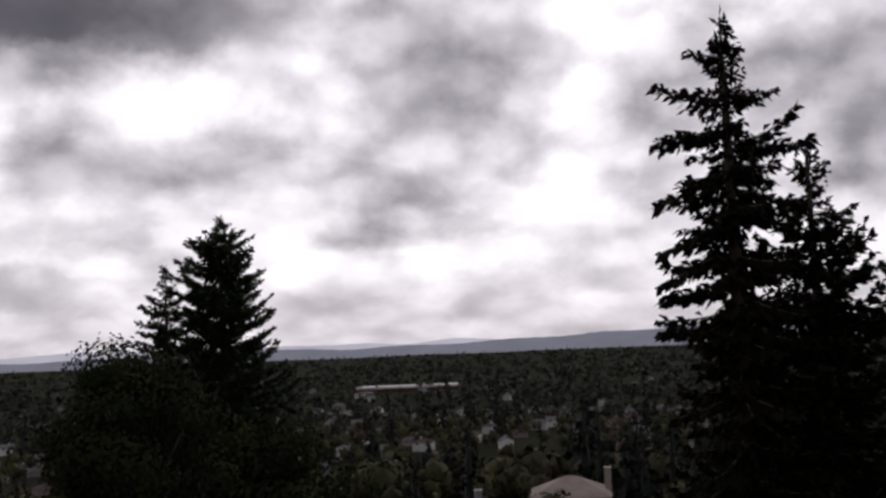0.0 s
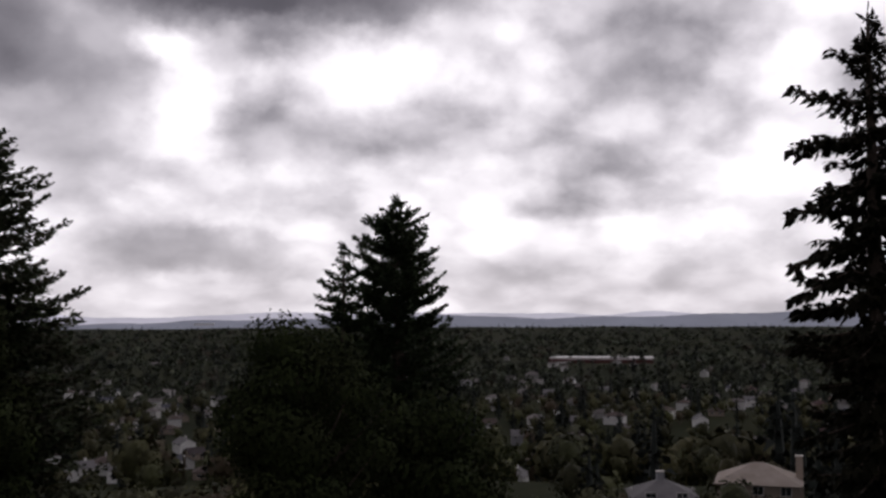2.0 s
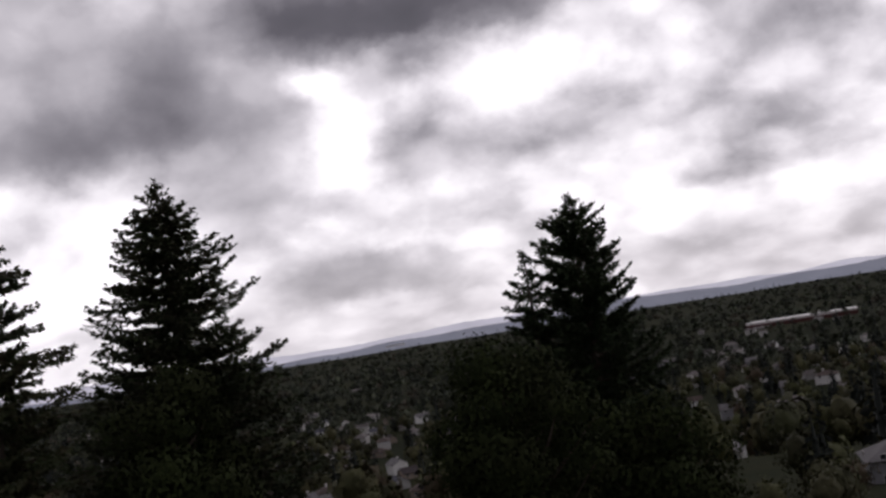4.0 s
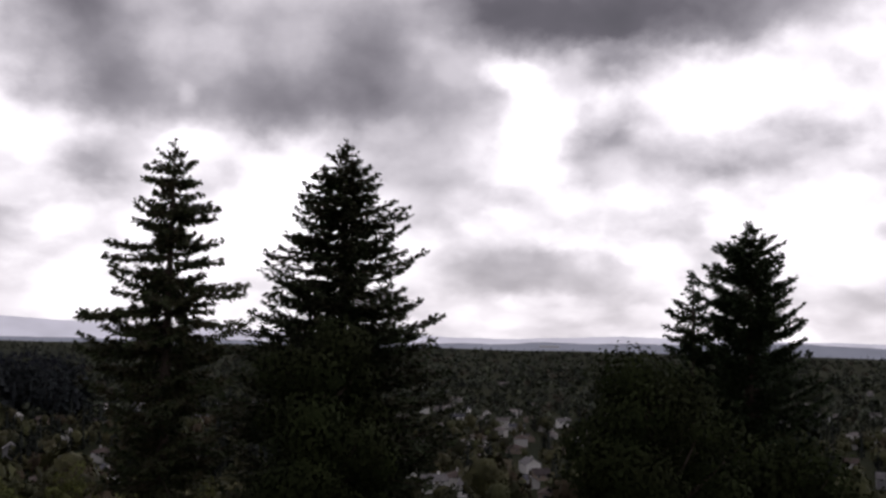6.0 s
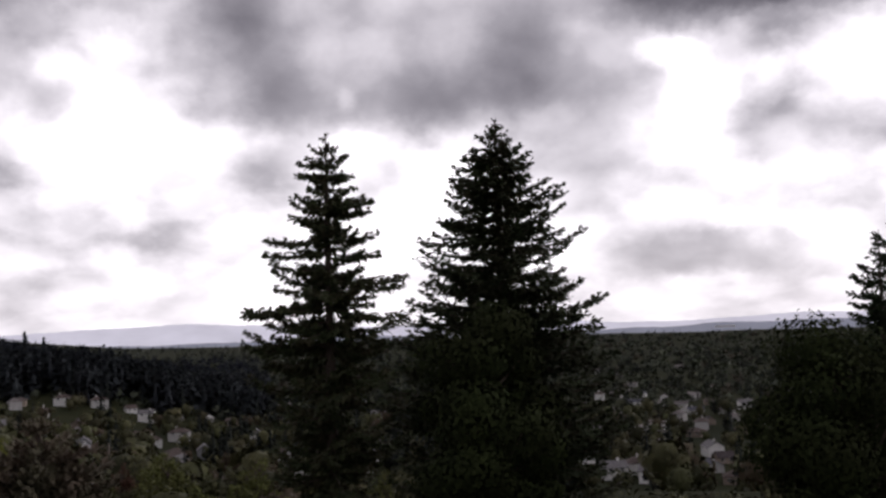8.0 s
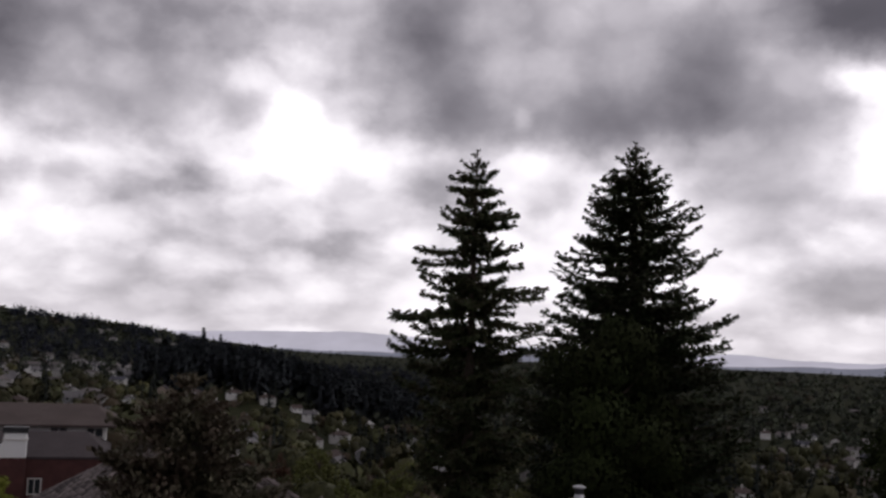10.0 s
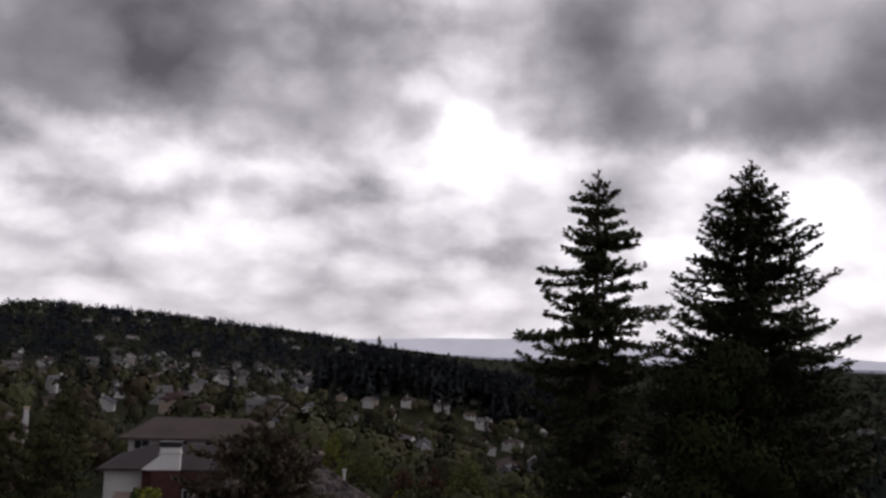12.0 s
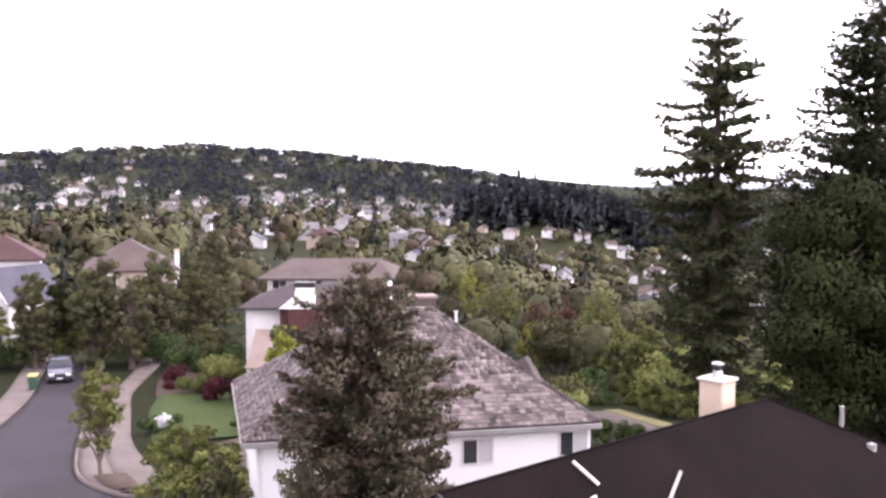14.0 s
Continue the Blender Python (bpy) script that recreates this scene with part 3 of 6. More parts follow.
strip("driveway", [(-59.5, 5.5), (-59.7, 1)], [(-68.5, 8.2), (-69, 3)], 0.20, CONCRETE, "pale concrete driveway apron", "driveway", 3, 10)
strip("pavement", [(-36.2, 11.15), (-38.6, 10.42), (-41.6, 10.32), (-47.2, 11.12), (-54, 12.4)], [(-36.3, 11.56), (-38.8, 11.66), (-41.8, 11.86), (-47.2, 12.36), (-54, 13.5)], 0.10, CONCRETE, "pale concrete apron between street and pavement", "pavement", 2, 40)
strip("planting_bed", [(-54, 12.6), (-62, 13.7), (-72, 15.2)], [(-54, 13.5), (-62, 15.0), (-72, 17.4)], 0.09, BARK_DUST, "brown bark mulch strip between street and pavement", "planting bed", 2, 50)
strip("planting_bed", [(-36.5, 11.25), (-38.0, 10.85), (-39.9, 10.75)], [(-36.4, 12.2), (-38.0, 12.3), (-39.6, 12.2)], 0.19, BARK_DUST, "square of brown bark mulch under a street tree", "planting bed", 2, 12, 0.06)
strip("lawn", [(-46, 14.6), (-50, 15.5), (-56, 16.5), (-63, 18.6)], [(-46.5, 20.6), (-50, 21.2), (-58.4, 23.6), (-64, 23.6)], 0.14, LAWN, "mown green lawn in front of a house", "lawn", 6, 30)
strip("planting_bed", [(-63, 18.4), (-70, 20.0), (-80, 23)], [(-64, 26), (-71, 27), (-80, 28)], 0.10, BARK_DUST, "brown mulch bed under shrubs", "planting bed", 4, 20)
strip("driveway", [(-34, 13.2), (-42, 15.2), (-47, 20.8)], [(-27, 16.2), (-38, 19), (-44, 24)], 0.10, BARK_DUST, "reddish paved driveway beside the white house", "driveway", 4, 20)
strip("footpath", [(-42.0, 46.2), (-46, 46.8), (-50, 47.7), (-54, 49.0)], [(-43.5, 48.4), (-47, 49.6), (-51, 50.8), (-55, 52.0)], 0.12, PATH_GRAVEL, "dark gravel path behind the houses", "footpath", 3, 30)
strip("dry_verge", [(-43, 48.6), (-48, 50.2), (-52, 51.3), (-56, 52.4)], [(-46, 51.5), (-50, 52.7), (-53, 53.6), (-57, 54.6)], 0.10, DRY_GRASS, "strip of dry yellow grass beside a path", "grass verge", 3, 30)


def ridge_line(name, dist, lifts, base, mat, label, seed):
    """A far range of hills: a rough slope that climbs from its foot to its crest."""
    rng = np.random.default_rng(seed)
    yaws = np.linspace(-50, 118, 700)
    crest = np.interp(yaws, [a for a, _ in lifts], [b for _, b in lifts])
    for k in range(1, 9):
        crest = crest + 0.085 / k ** 0.8 * np.sin(np.radians(yaws) * 11 * k + rng.uniform(0, 6.28))
    crest = crest + rng.normal(0, 0.008, len(yaws))
    rows = 8
    vs = []
    for i in range(rows + 1):
        f = i / rows
        d = dist + 300 * f
        a = np.radians(yaws)
        top = 14 + np.tan(np.radians(crest)) * (dist + 300)
        vs.append(np.stack([-d * np.sin(a), d * np.cos(a), base + (top - base) * f ** 0.8 + rng.normal(0, 2.5, len(a)) * f * (1 - f)], -1))
    vs = np.array(vs)
    n, m = vs.shape[:2]
    i, j = np.meshgrid(np.arange(n - 1), np.arange(m - 1), indexing="ij")
    q = np.stack([i * m + j, i * m + j + 1, (i + 1) * m + j + 1, (i + 1) * m + j], -1).reshape(-1, 4)
    return tagged(new(name, quad_mesh(name, vs.reshape(-1, 3), q, mat)), label, "hills", kind="structure")


ridge_line("backdrop_hills", 4000, [(-50, 0.5), (-28, 0.3), (-18, 0.08), (-10, -0.12), (0, -0.25), (12, -0.4), (30, -0.6), (60, -0.8), (118, -0.8)], -90, FAR_HILL, "wooded hills far across the valley, painted haze blue-grey", 5)
ridge_line("backdrop_hills", 4450, [(-50, 0.3), (-28, 0.1), (0, -0.12), (10, -0.12), (20, -0.15), (32, -0.1), (42, -0.05), (50, 0.25), (56, 0.36), (62, 0.1), (118, 0.0)], -90, FAR_HILL_PALE, "pale hills on the horizon with mist painted in", 9)

# ---- trees ----
def trunk_mesh(h, r0, lean, rng, r1=0.03, sides=10):
    bm = bmesh.new()
    n = 9
    off = rng.normal(0, 0.05, (n, 2)).cumsum(0) * lean
    off -= off[:1]
    pts = [(off[i, 0] * (1 - i / n), off[i, 1] * (1 - i / n), h * i / (n - 1)) for i in range(n)]
    rad = [r0 * (1.35 if i == 0 else 1) * (1 - i / (n - 1)) ** 0.8 + r1 for i in range(n)]
    return tube(bm, pts, rad, sides)


def conifer(label, x, y, top, profile, mat, seed, gap=0.1, sag=-0.15, hook=0.14, spacing=0.36, per_whorl=6, lush=1.0, spray=0.5, lumpy=0.25, bare=0.0, foot=None, hang=0.25, ragged=None, inner=40, shoots=14, lowest=-99.0, tufts=0, thick=1.5, boughs=(), rise=0.35):
    """A conifer: tapering trunk, limbs in whorls, and sprays of needles along side twigs. profile: metres below the top, reach in metres."""
    rng = np.random.default_rng(seed)
    z0 = ground_at(x, y) - 0.3 if foot is None else foot
    h = top - z0
    tree = thing("conifer_tree", Matrix.Translation((x, y, z0)), label, "tree", "tall conifers")
    part("trunk", trunk_mesh(h, 0.018 * h, 0.3, rng), BARK, tree)
    px_, py_ = zip(*profile)
    limbs, VV, QQ, count = bmesh.new(), [], [], 0
    limb_list = [(b_down, math.radians(b_phi), b_len, b_sag, b_hook) for b_down, b_phi, b_len, b_sag, b_hook in boughs]
    down = 0.25
    lobe = rng.uniform(0, 6.28, 4)
    while down < min(h - 1.5, top - lowest):
        reach = float(np.interp(down, px_, py_))
        turn_w = rng.uniform(0, 6.283)
        for k in range(per_whorl):
            if rng.random() < gap:
                continue
            phi = turn_w + 2 * math.pi * (k + rng.uniform(-0.32, 0.32)) / per_whorl
            wave = 1 + lumpy * (math.sin(2 * phi + lobe[0] + down * 0.55) * 0.6 + math.sin(3 * phi + lobe[1] - down * 0.9) * 0.5)
            if ragged:
                wave *= 1 + ragged * math.sin(down * 1.7 + lobe[2] + 1.3 * math.sin(phi))
            L = max(0.18, reach * wave * rng.uniform(0.72, 1.1))
            if L >= 0.2:
                limb_list.append((max(0.12, down + rng.normal(0, 0.45 * spacing)), phi, L, sag + rise * math.exp(-down / 3.5) + rng.normal(0, 0.11), hook * rng.uniform(0.3, 1.5)))
        down += spacing * rng.uniform(0.7, 1.3) * (0.6 + min(0.6, down / 8))
    for below, phi, L, s0, bend in limb_list:
        zb = h - below
        d = np.array([math.cos(phi), math.sin(phi), 0.0])
        cross = np.array([-d[1], d[0], 0.0])
        n = max(5, int(L / 0.13 * lush))
        s = np.clip((np.arange(n) + rng.uniform(0.1, 0.9, n)) / n * (0.9 - bare) + 0.1 + bare, 0, 1)
        zz = L * (s0 * s + bend * s ** 3)
        pts = d[None] * (L * s)[:, None] + np.stack([0 * s, 0 * s, zb + zz], -1)
        along = unit(d[None] + np.stack([0 * s, 0 * s, s0 + 3 * bend * s ** 2], -1))
        if L > 0.8:
            ss = np.linspace(0, 0.97, 5)
            tube(limbs, [tuple(d * (L * q) + np.array([0, 0, zb + L * (s0 * q + bend * q ** 3)])) for q in ss], [0.012 + 0.014 * L * (1 - q) for q in ss], 4)
        # side twigs in turn to either hand, in the plane of the limb, shorter towards its tip
        sgn = np.where(np.arange(n) % 2 == 0, 1.0, -1.0)
        tl = np.clip((0.10 + 0.40 * (1 - s)) * L, 0.14, 1.0) * rng.uniform(0.55, 1.05, n)
        tdir = unit(cross[None] * sgn[:, None] + along * rng.uniform(0.7, 1.2, n)[:, None] + np.stack([0 * s, 0 * s, rng.normal(-hang * 0.5, 0.12, n)], -1))
        pieces = np.maximum(1, np.ceil(tl / (0.55 * spray))).astype(int)
        idx = np.repeat(np.arange(n), pieces)
        pos = np.concatenate([np.arange(c) / c for c in pieces])
        small = min(1.0, 0.5 + L * 0.3)
        base = pts[idx] + tdir[idx] * (tl[idx] * pos)[:, None] + rng.normal(0, 0.025, (len(idx), 3))
        al = unit(tdir[idx] + along[idx] * 0.3 + rng.normal(0, 0.24, (len(idx), 3)))
        sd = unit(np.cross(al, rng.normal(0, 0.35, (len(idx), 3)) + np.array([0, 0, 1.0])))
        v, q = sprays(base, al, sd, rng.uniform(0.7, 1.2, len(idx)) * spray * small, rng.uniform(0.45, 0.75, len(idx)) * spray * small, np.full(len(idx), hang * 0.6), rng)
        VV.append(v)
        QQ.append(q + count)
        count += len(v)
        # short twigs hanging below the limb, and a few standing on it
        m = int(n * thick)
        if m:
            pick = rng.integers(0, n, m)
            fall = rng.random(m) ** 1.4 * (0.10 + 0.14 * L * (1 - s[pick])) * (0.7 + hang)
            base = pts[pick] + cross[None] * (rng.uniform(-0.55, 0.55, m) * tl[pick])[:, None] - np.stack([0 * fall, 0 * fall, fall - 0.04 * L], -1)
            al = unit(along[pick] * 0.8 + cross[None] * rng.normal(0, 0.5, m)[:, None] + np.stack([0 * fall, 0 * fall, np.where(rng.random(m) < 0.7, -0.6, 0.5)], -1))
            v, q = sprays(base, al, unit(np.cross(al, rng.normal(0, 1, (m, 3)))), rng.uniform(0.7, 1.3, m) * spray * small, rng.uniform(0.45, 0.75, m) * spray * small, np.full(m, 0.1), rng)
            VV.append(v)
            QQ.append(q + count)
            count += len(v)
    # short inner growth that hides most of the stem
    n = int(h * inner)
    ang, far_ = rng.uniform(0, 6.283, n), rng.random(n)
    zi = h - 1.2 - (min(h, top - lowest + 1.0) - 2.8) * rng.random(n) ** 1.2
    reach_i = np.interp(h - zi, px_, py_) * 0.38 * far_
    base = np.stack([np.cos(ang) * reach_i, np.sin(ang) * reach_i, zi], -1)
    al = unit(np.stack([np.cos(ang), np.sin(ang), rng.normal(-0.2, 0.35, n)], -1) + rng.normal(0, 0.4, (n, 3)))
    v, q = sprays(base, al, unit(np.cross(al, rng.normal(0, 0.6, (n, 3)) + np.array([0, 0, 1.0]))), spray * rng.uniform(0.6, 1.2, n) * np.clip((h - zi) / 4, 0.4, 1), spray * rng.uniform(0.4, 0.8, n) * np.clip((h - zi) / 4, 0.4, 1), np.full(n, hang), rng)
    VV.append(v)
    QQ.append(q + count)
    count += len(v)
    # needle tufts bunched at the branch ends
    if tufts:
        dn = 0.5 + (min(h, top - lowest) - 0.9) * rng.random(tufts) ** 0.85
        rch = np.interp(dn, px_, py_)
        ang = rng.uniform(0, 6.283, tufts)
        f = rng.uniform(0.45, 0.92, tufts)
        cs = np.stack([np.cos(ang) * rch * f, np.sin(ang) * rch * f, h - dn + 0.12 * rch], -1)
        v, q, _ = leaf_cloud(cs, np.clip(rch * 0.26, 0.16, 0.5) * rng.uniform(0.7, 1.25, tufts), tufts * 110, 0.11, rng, 0.85, 0.3)
        VV.append(v)
        QQ.append(q + count)
        count += len(v)
    # leading shoot
    n = shoots
    low_ = rng.uniform(0, 0.9, n) * (1 if n < 20 else 3.0)
    wide_ = np.interp(low_, px_, py_) * 0.8
    ang = rng.uniform(0, 6.283, n)
    base = np.stack([np.cos(ang) * wide_ * rng.random(n), np.sin(ang) * wide_ * rng.random(n), h - low_], -1)
    al = unit(np.stack([rng.normal(0, 0.5, n), rng.normal(0, 0.5, n), np.full(n, 0.9)], -1))
    v, q = sprays(base, al, unit(np.cross(al, rng.normal(0, 1, (n, 3)))), np.full(n, 0.34 if n < 20 else 0.6), np.full(n, 0.09), np.zeros(n), rng)
    VV.append(v)
    QQ.append(q + count)
    part("branchwork", limbs, BARK, tree, kind="stuff")
    part("crown", quad_mesh("crown", np.concatenate(VV), np.concatenate(QQ), mat), mat, tree, kind="stuff")
    return tree


def leaf_cloud(centres, radii, n, size, rng, squash=0.75, shell=0.55):
    """Leaves scattered through round clumps, thicker towards their skins."""
    k = rng.choice(len(centres), n, p=radii ** 2 / (radii ** 2).sum())
    d = unit(rng.normal(0, 1, (n, 3)))
    rad = radii[k] * (shell + (1 - shell) * rng.random(n) ** 0.5) * rng.uniform(0.8, 1.12, n)
    p = centres[k] + d * rad[:, None] * np.array([1, 1, squash])
    face = unit(d + rng.normal(0, 0.42, (n, 3)))
    al = rng.normal(0, 1, (n, 3)) + np.array([0, 0, -0.5])
    al = unit(al - face * (al * face).sum(-1, keepdims=True))
    sd = unit(np.cross(face, al))
    v, q = sprays(p, al, sd, size * rng.uniform(0.6, 1.4, n), size * rng.uniform(0.5, 1.0, n), np.full(n, 0.12), rng)
    return v, q, np.repeat(unit(d + face * 0.5), 4, 0)


def broadleaf(name, label, x, y, top, radius, mat, seed, leaves=9000, size=0.26, crown_low=0.35, clumps=26, group="broadleaf trees", foot=None, narrow=1.0, bark=BARK, fluff=(0.2, 0.42), stem=1.0):
    """A broadleaf tree: trunk, forked limbs and leaves in uneven clumps."""
    rng = np.random.default_rng(seed)
    z0 = ground_at(x, y) - 0.15 if foot is None else foot
    h = top - z0
    tree = thing(name, Matrix.Translation((x, y, z0)), label, "tree", group)
    lo = h * crown_low
    mid, half = (h + lo) / 2, (h - lo) / 2
    cs, rs = [], []
    for _ in range(clumps):
        d = unit(rng.normal(0, 1, 3))
        f = rng.uniform(0.35, 0.86)
        taper = 1 - 0.35 * max(0, d[2])
        c = np.array([d[0] * radius * f * taper, d[1] * radius * f * taper, mid + d[2] * half * f * narrow])
        cs.append(c)
        rs.append(radius * rng.uniform(*fluff))
    cs, rs = np.array(cs), np.array(rs)
    part("trunk", trunk_mesh(mid + half * 0.4, (0.03 * h ** 0.9 + 0.05) * stem, 1.0, rng), bark, tree)
    limbs = bmesh.new()
    for c in cs:
        z_b = max(lo * 0.75, c[2] - np.hypot(c[0], c[1]) * rng.uniform(0.7, 1.2) - 0.3)
        z_b = min(z_b, h * 0.8)
        m = c * 0.55 + np.array([0, 0, z_b]) * 0.45 + rng.normal(0, 0.1, 3)
        r = 0.012 * h ** 0.8 + 0.01
        tube(limbs, [(0, 0, z_b), tuple(m), tuple(c)], [r, r * 0.6, r * 0.2], 5)
    part("branchwork", limbs, bark, tree, kind="stuff")
    v, q, soft = leaf_cloud(cs, rs, leaves, size, rng)
    part("crown", quad_mesh("crown", v, q, mat, soft), mat, tree, kind="stuff")
    return tree


def shrub(name, label, x, y, rx, ry, h, mat, seed, leaves=2500, size=0.16, turn=0.0, lift=0.0, group="shrubs", category="shrub"):
    """A shrub or hedge: short stems and a leafy uneven skin from the ground up."""
    rng = np.random.default_rng(seed)
    z0 = ground_at(x, y) + lift
    e = thing(name, pose(x, y, z0, 0, 0, turn), label, category, group)
    n = max(6, int(rx * ry * 5))
    cs = np.stack([rng.uniform(-0.8, 0.8, n) * rx, rng.uniform(-0.8, 0.8, n) * ry, rng.uniform(0.25, 0.8, n) * h], -1)
    rs = rng.uniform(0.25, 0.42, n) * min(rx, ry, h) * 1.2
    cs[:, 2] = np.minimum(cs[:, 2], h - rs * 0.7)
    stems = bmesh.new()
    for c in cs[:10]:
        tube(stems, [(c[0] * 0.3, c[1] * 0.3, -0.1), tuple(c)], [0.03, 0.01], 4)
    part("branchwork", stems, BARK, e, kind="stuff")
    v, q, soft = leaf_cloud(cs, rs, leaves, size, rng, 0.9, 0.4)
    part("leaves", quad_mesh("leaves", v, q, mat, soft), mat, e, kind="stuff")
    return e


# the tall pair in the middle
conifer("tall open-crowned dark fir with gaps between its branches", -39.4, 48.8, 25.0, [(0, 0.05), (0.5, 0.2), (0.9, 0.5), (1.9, 0.95), (2.6, 1.3), (4.3, 1.7), (5.5, 2.0), (6.8, 2.8), (8, 2.8), (9.7, 3.5), (11.8, 4.5), (15, 4.7), (19, 4.2), (22, 3.0)], FIR_BROWN, 11, gap=0.34, sag=-0.16, hook=0.22, spacing=0.5, per_whorl=8, lush=1.3, spray=0.32, lumpy=0.3, hang=0.5, ragged=0.2, inner=45, lowest=0.6, thick=3.0,
        boughs=[(1.0, 40, 0.7, 0.0, 0.3), (1.6, 46, 1.3, -0.05, 0.3), (2.0, 226, 1.7, 0.0, 0.12), (2.5, 232, 1.85, -0.1, 0.05), (2.6, 46, 1.55, -0.1, 0.1), (4.2, 50, 2.3, 0.0, 0.12), (4.9, 44, 2.5, -0.05, 0.1), (5.3, 226, 2.2, -0.05, 0.1), (6.5, 228, 3.7, -0.12, 0.12), (7.2, 222, 3.8, -0.15, 0.1),
                (6.6, 46, 3.0, 0.0, 0.15), (7.4, 40, 3.1, -0.12, 0.1), (8.6, 48, 4.7, -0.24, 0.2), (8.9, 40, 4.4, -0.27, 0.16), (10.0, 232, 4.9, -0.3, 0.14), (10.2, 224, 5.1, -0.26, 0.1)])
conifer("tall broad dark fir with layered upturned branches", -26.2, 47.6, 23.8, [(0, 0.05), (0.6, 0.3), (1.2, 0.75), (1.8, 1.35), (2.4, 1.8), (3.7, 2.45), (4.9, 3.2), (6.5, 3.7), (8.0, 4.4), (9.8, 4.9), (11.4, 5.5), (14, 6.0), (32, 6.3)], FIR, 23, gap=0.1, sag=-0.06, hook=0.2, spacing=0.44, per_whorl=9, lush=1.2, spray=0.32, lumpy=0.07, inner=60, thick=1.5)
# the dense one with a spiky top, and a smaller leader on its shoulder
conifer("dense dark conifer with a spiky upright top", -9.6, 72.6, 21.3, [(0, 0.1), (1.0, 0.6), (2.4, 1.9), (4.0, 2.6), (5.0, 3.5), (7, 3.5), (9, 3.8), (12, 4.4), (20, 5.2), (40, 5.6)], SPRUCE, 37, gap=0.1, sag=0.1, hook=0.2, spacing=0.5, per_whorl=10, lush=1.2, spray=0.34, lumpy=0.16, hang=0.02, shoots=60)
conifer("small slim conifer beside a bigger one", -13.2, 71.6, 18.0, [(0, 0.1), (1, 0.6), (3, 1.5), (6, 2.2), (10, 2.9), (35, 3.7)], SPRUCE, 41, gap=0.1, sag=0.05, hook=0.2, spacing=0.56, per_whorl=7, lush=1.4, spray=0.34)
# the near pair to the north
conifer("tall dark fir with drooping ragged branches", 10.26, 23.1, 19.5, [(0, 0.08), (0.4, 0.26), (0.8, 0.5), (1.35, 0.4), (1.95, 0.8), (2.5, 0.8), (3.3, 1.1), (4.5, 1.45), (6, 1.5), (7.2, 1.55), (8, 1.65), (10.4, 1.8), (16, 2.3), (24, 2.8)], FIR_SHADED, 53, gap=0.1, sag=-0.34, hook=0.16, spacing=0.46, per_whorl=8, lush=1.3, spray=0.24, lumpy=0.2, hang=0.6, thick=3.0, inner=75,
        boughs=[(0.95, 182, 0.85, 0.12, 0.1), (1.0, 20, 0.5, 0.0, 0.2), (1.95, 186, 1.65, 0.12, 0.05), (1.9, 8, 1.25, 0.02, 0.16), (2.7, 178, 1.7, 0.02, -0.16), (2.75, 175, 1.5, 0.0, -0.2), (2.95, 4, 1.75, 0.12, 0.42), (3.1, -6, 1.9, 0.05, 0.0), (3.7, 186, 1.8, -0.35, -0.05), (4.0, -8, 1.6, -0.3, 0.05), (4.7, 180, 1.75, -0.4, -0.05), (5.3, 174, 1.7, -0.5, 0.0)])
conifer("dark fir standing behind another", 12.55, 24.3, 16.6, [(0, 0.1), (0.8, 0.4), (1.7, 0.8), (2.7, 1.4), (4, 1.9), (5.4, 2.5), (9.5, 3.3), (20, 3.6)], FIR_SHADED, 59, gap=0.1, sag=-0.1, hook=0.28, spacing=0.46, per_whorl=8, lush=1.3, spray=0.26, lumpy=0.15, thick=3.0, inner=130)
# two that stand above the far woods
for x, y, top, seed in ((-765, 474, 17.5, 411), (-757, 486, 13.0, 413)):
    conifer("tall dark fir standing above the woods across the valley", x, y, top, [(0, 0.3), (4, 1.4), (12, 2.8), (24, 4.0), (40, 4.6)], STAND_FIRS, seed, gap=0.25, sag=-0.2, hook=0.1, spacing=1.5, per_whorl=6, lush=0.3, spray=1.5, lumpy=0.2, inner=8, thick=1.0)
# the pine in front of the white house
conifer("bushy grey-green pine with brownish inner needles", -16.73, 15.15, 11.4, [(0, 0.12), (0.5, 0.42), (1.2, 1.15), (2.2, 1.8), (3.2, 2.1), (4.1, 2.4), (6.2, 2.7), (8.5, 2.7), (11, 2.3)], PINE, 97, gap=0.12, sag=0.02, hook=0.12, spacing=0.4, per_whorl=10, lush=2.0, spray=0.23, lumpy=0.16, hang=-0.4, ragged=0.08, inner=150, tufts=260, rise=0.2)

# dark broadleaf trees standing among them
for x, y, top, rad, seed, leaves, label in ((-23.9, 42.6, 14.8, 4.0, 61, 24000, "dark green broadleaf tree in front of a fir"), (-9.2, 48.0, 13.7, 5.0, 67, 22000, "dark green broadleaf tree beside a conifer"),
                                            (-29.0, 49.0, 5.0, 2.6, 71, 9000, "dark green broadleaf tree under a fir"),
                                            (-4.6, 55.0, 9.4, 5.0, 79, 12000, "dark green broadleaf tree in the shade of conifers"), (11.0, 26.5, 10.0, 3.2, 83, 12000, "dark green broadleaf tree at the foot of firs"),
                                            (15.5, 27.5, 11.6, 3.8, 89, 12000, "dark green broadleaf tree at the foot of firs")):
    broadleaf("broadleaf_tree", label, x, y, top, rad, OAK_SHADED if x > 8 else OAK, seed, int(leaves * (1.4 if leaves > 15000 else 1.0)), 0.22 if leaves > 15000 else 0.29, 0.12, 60)

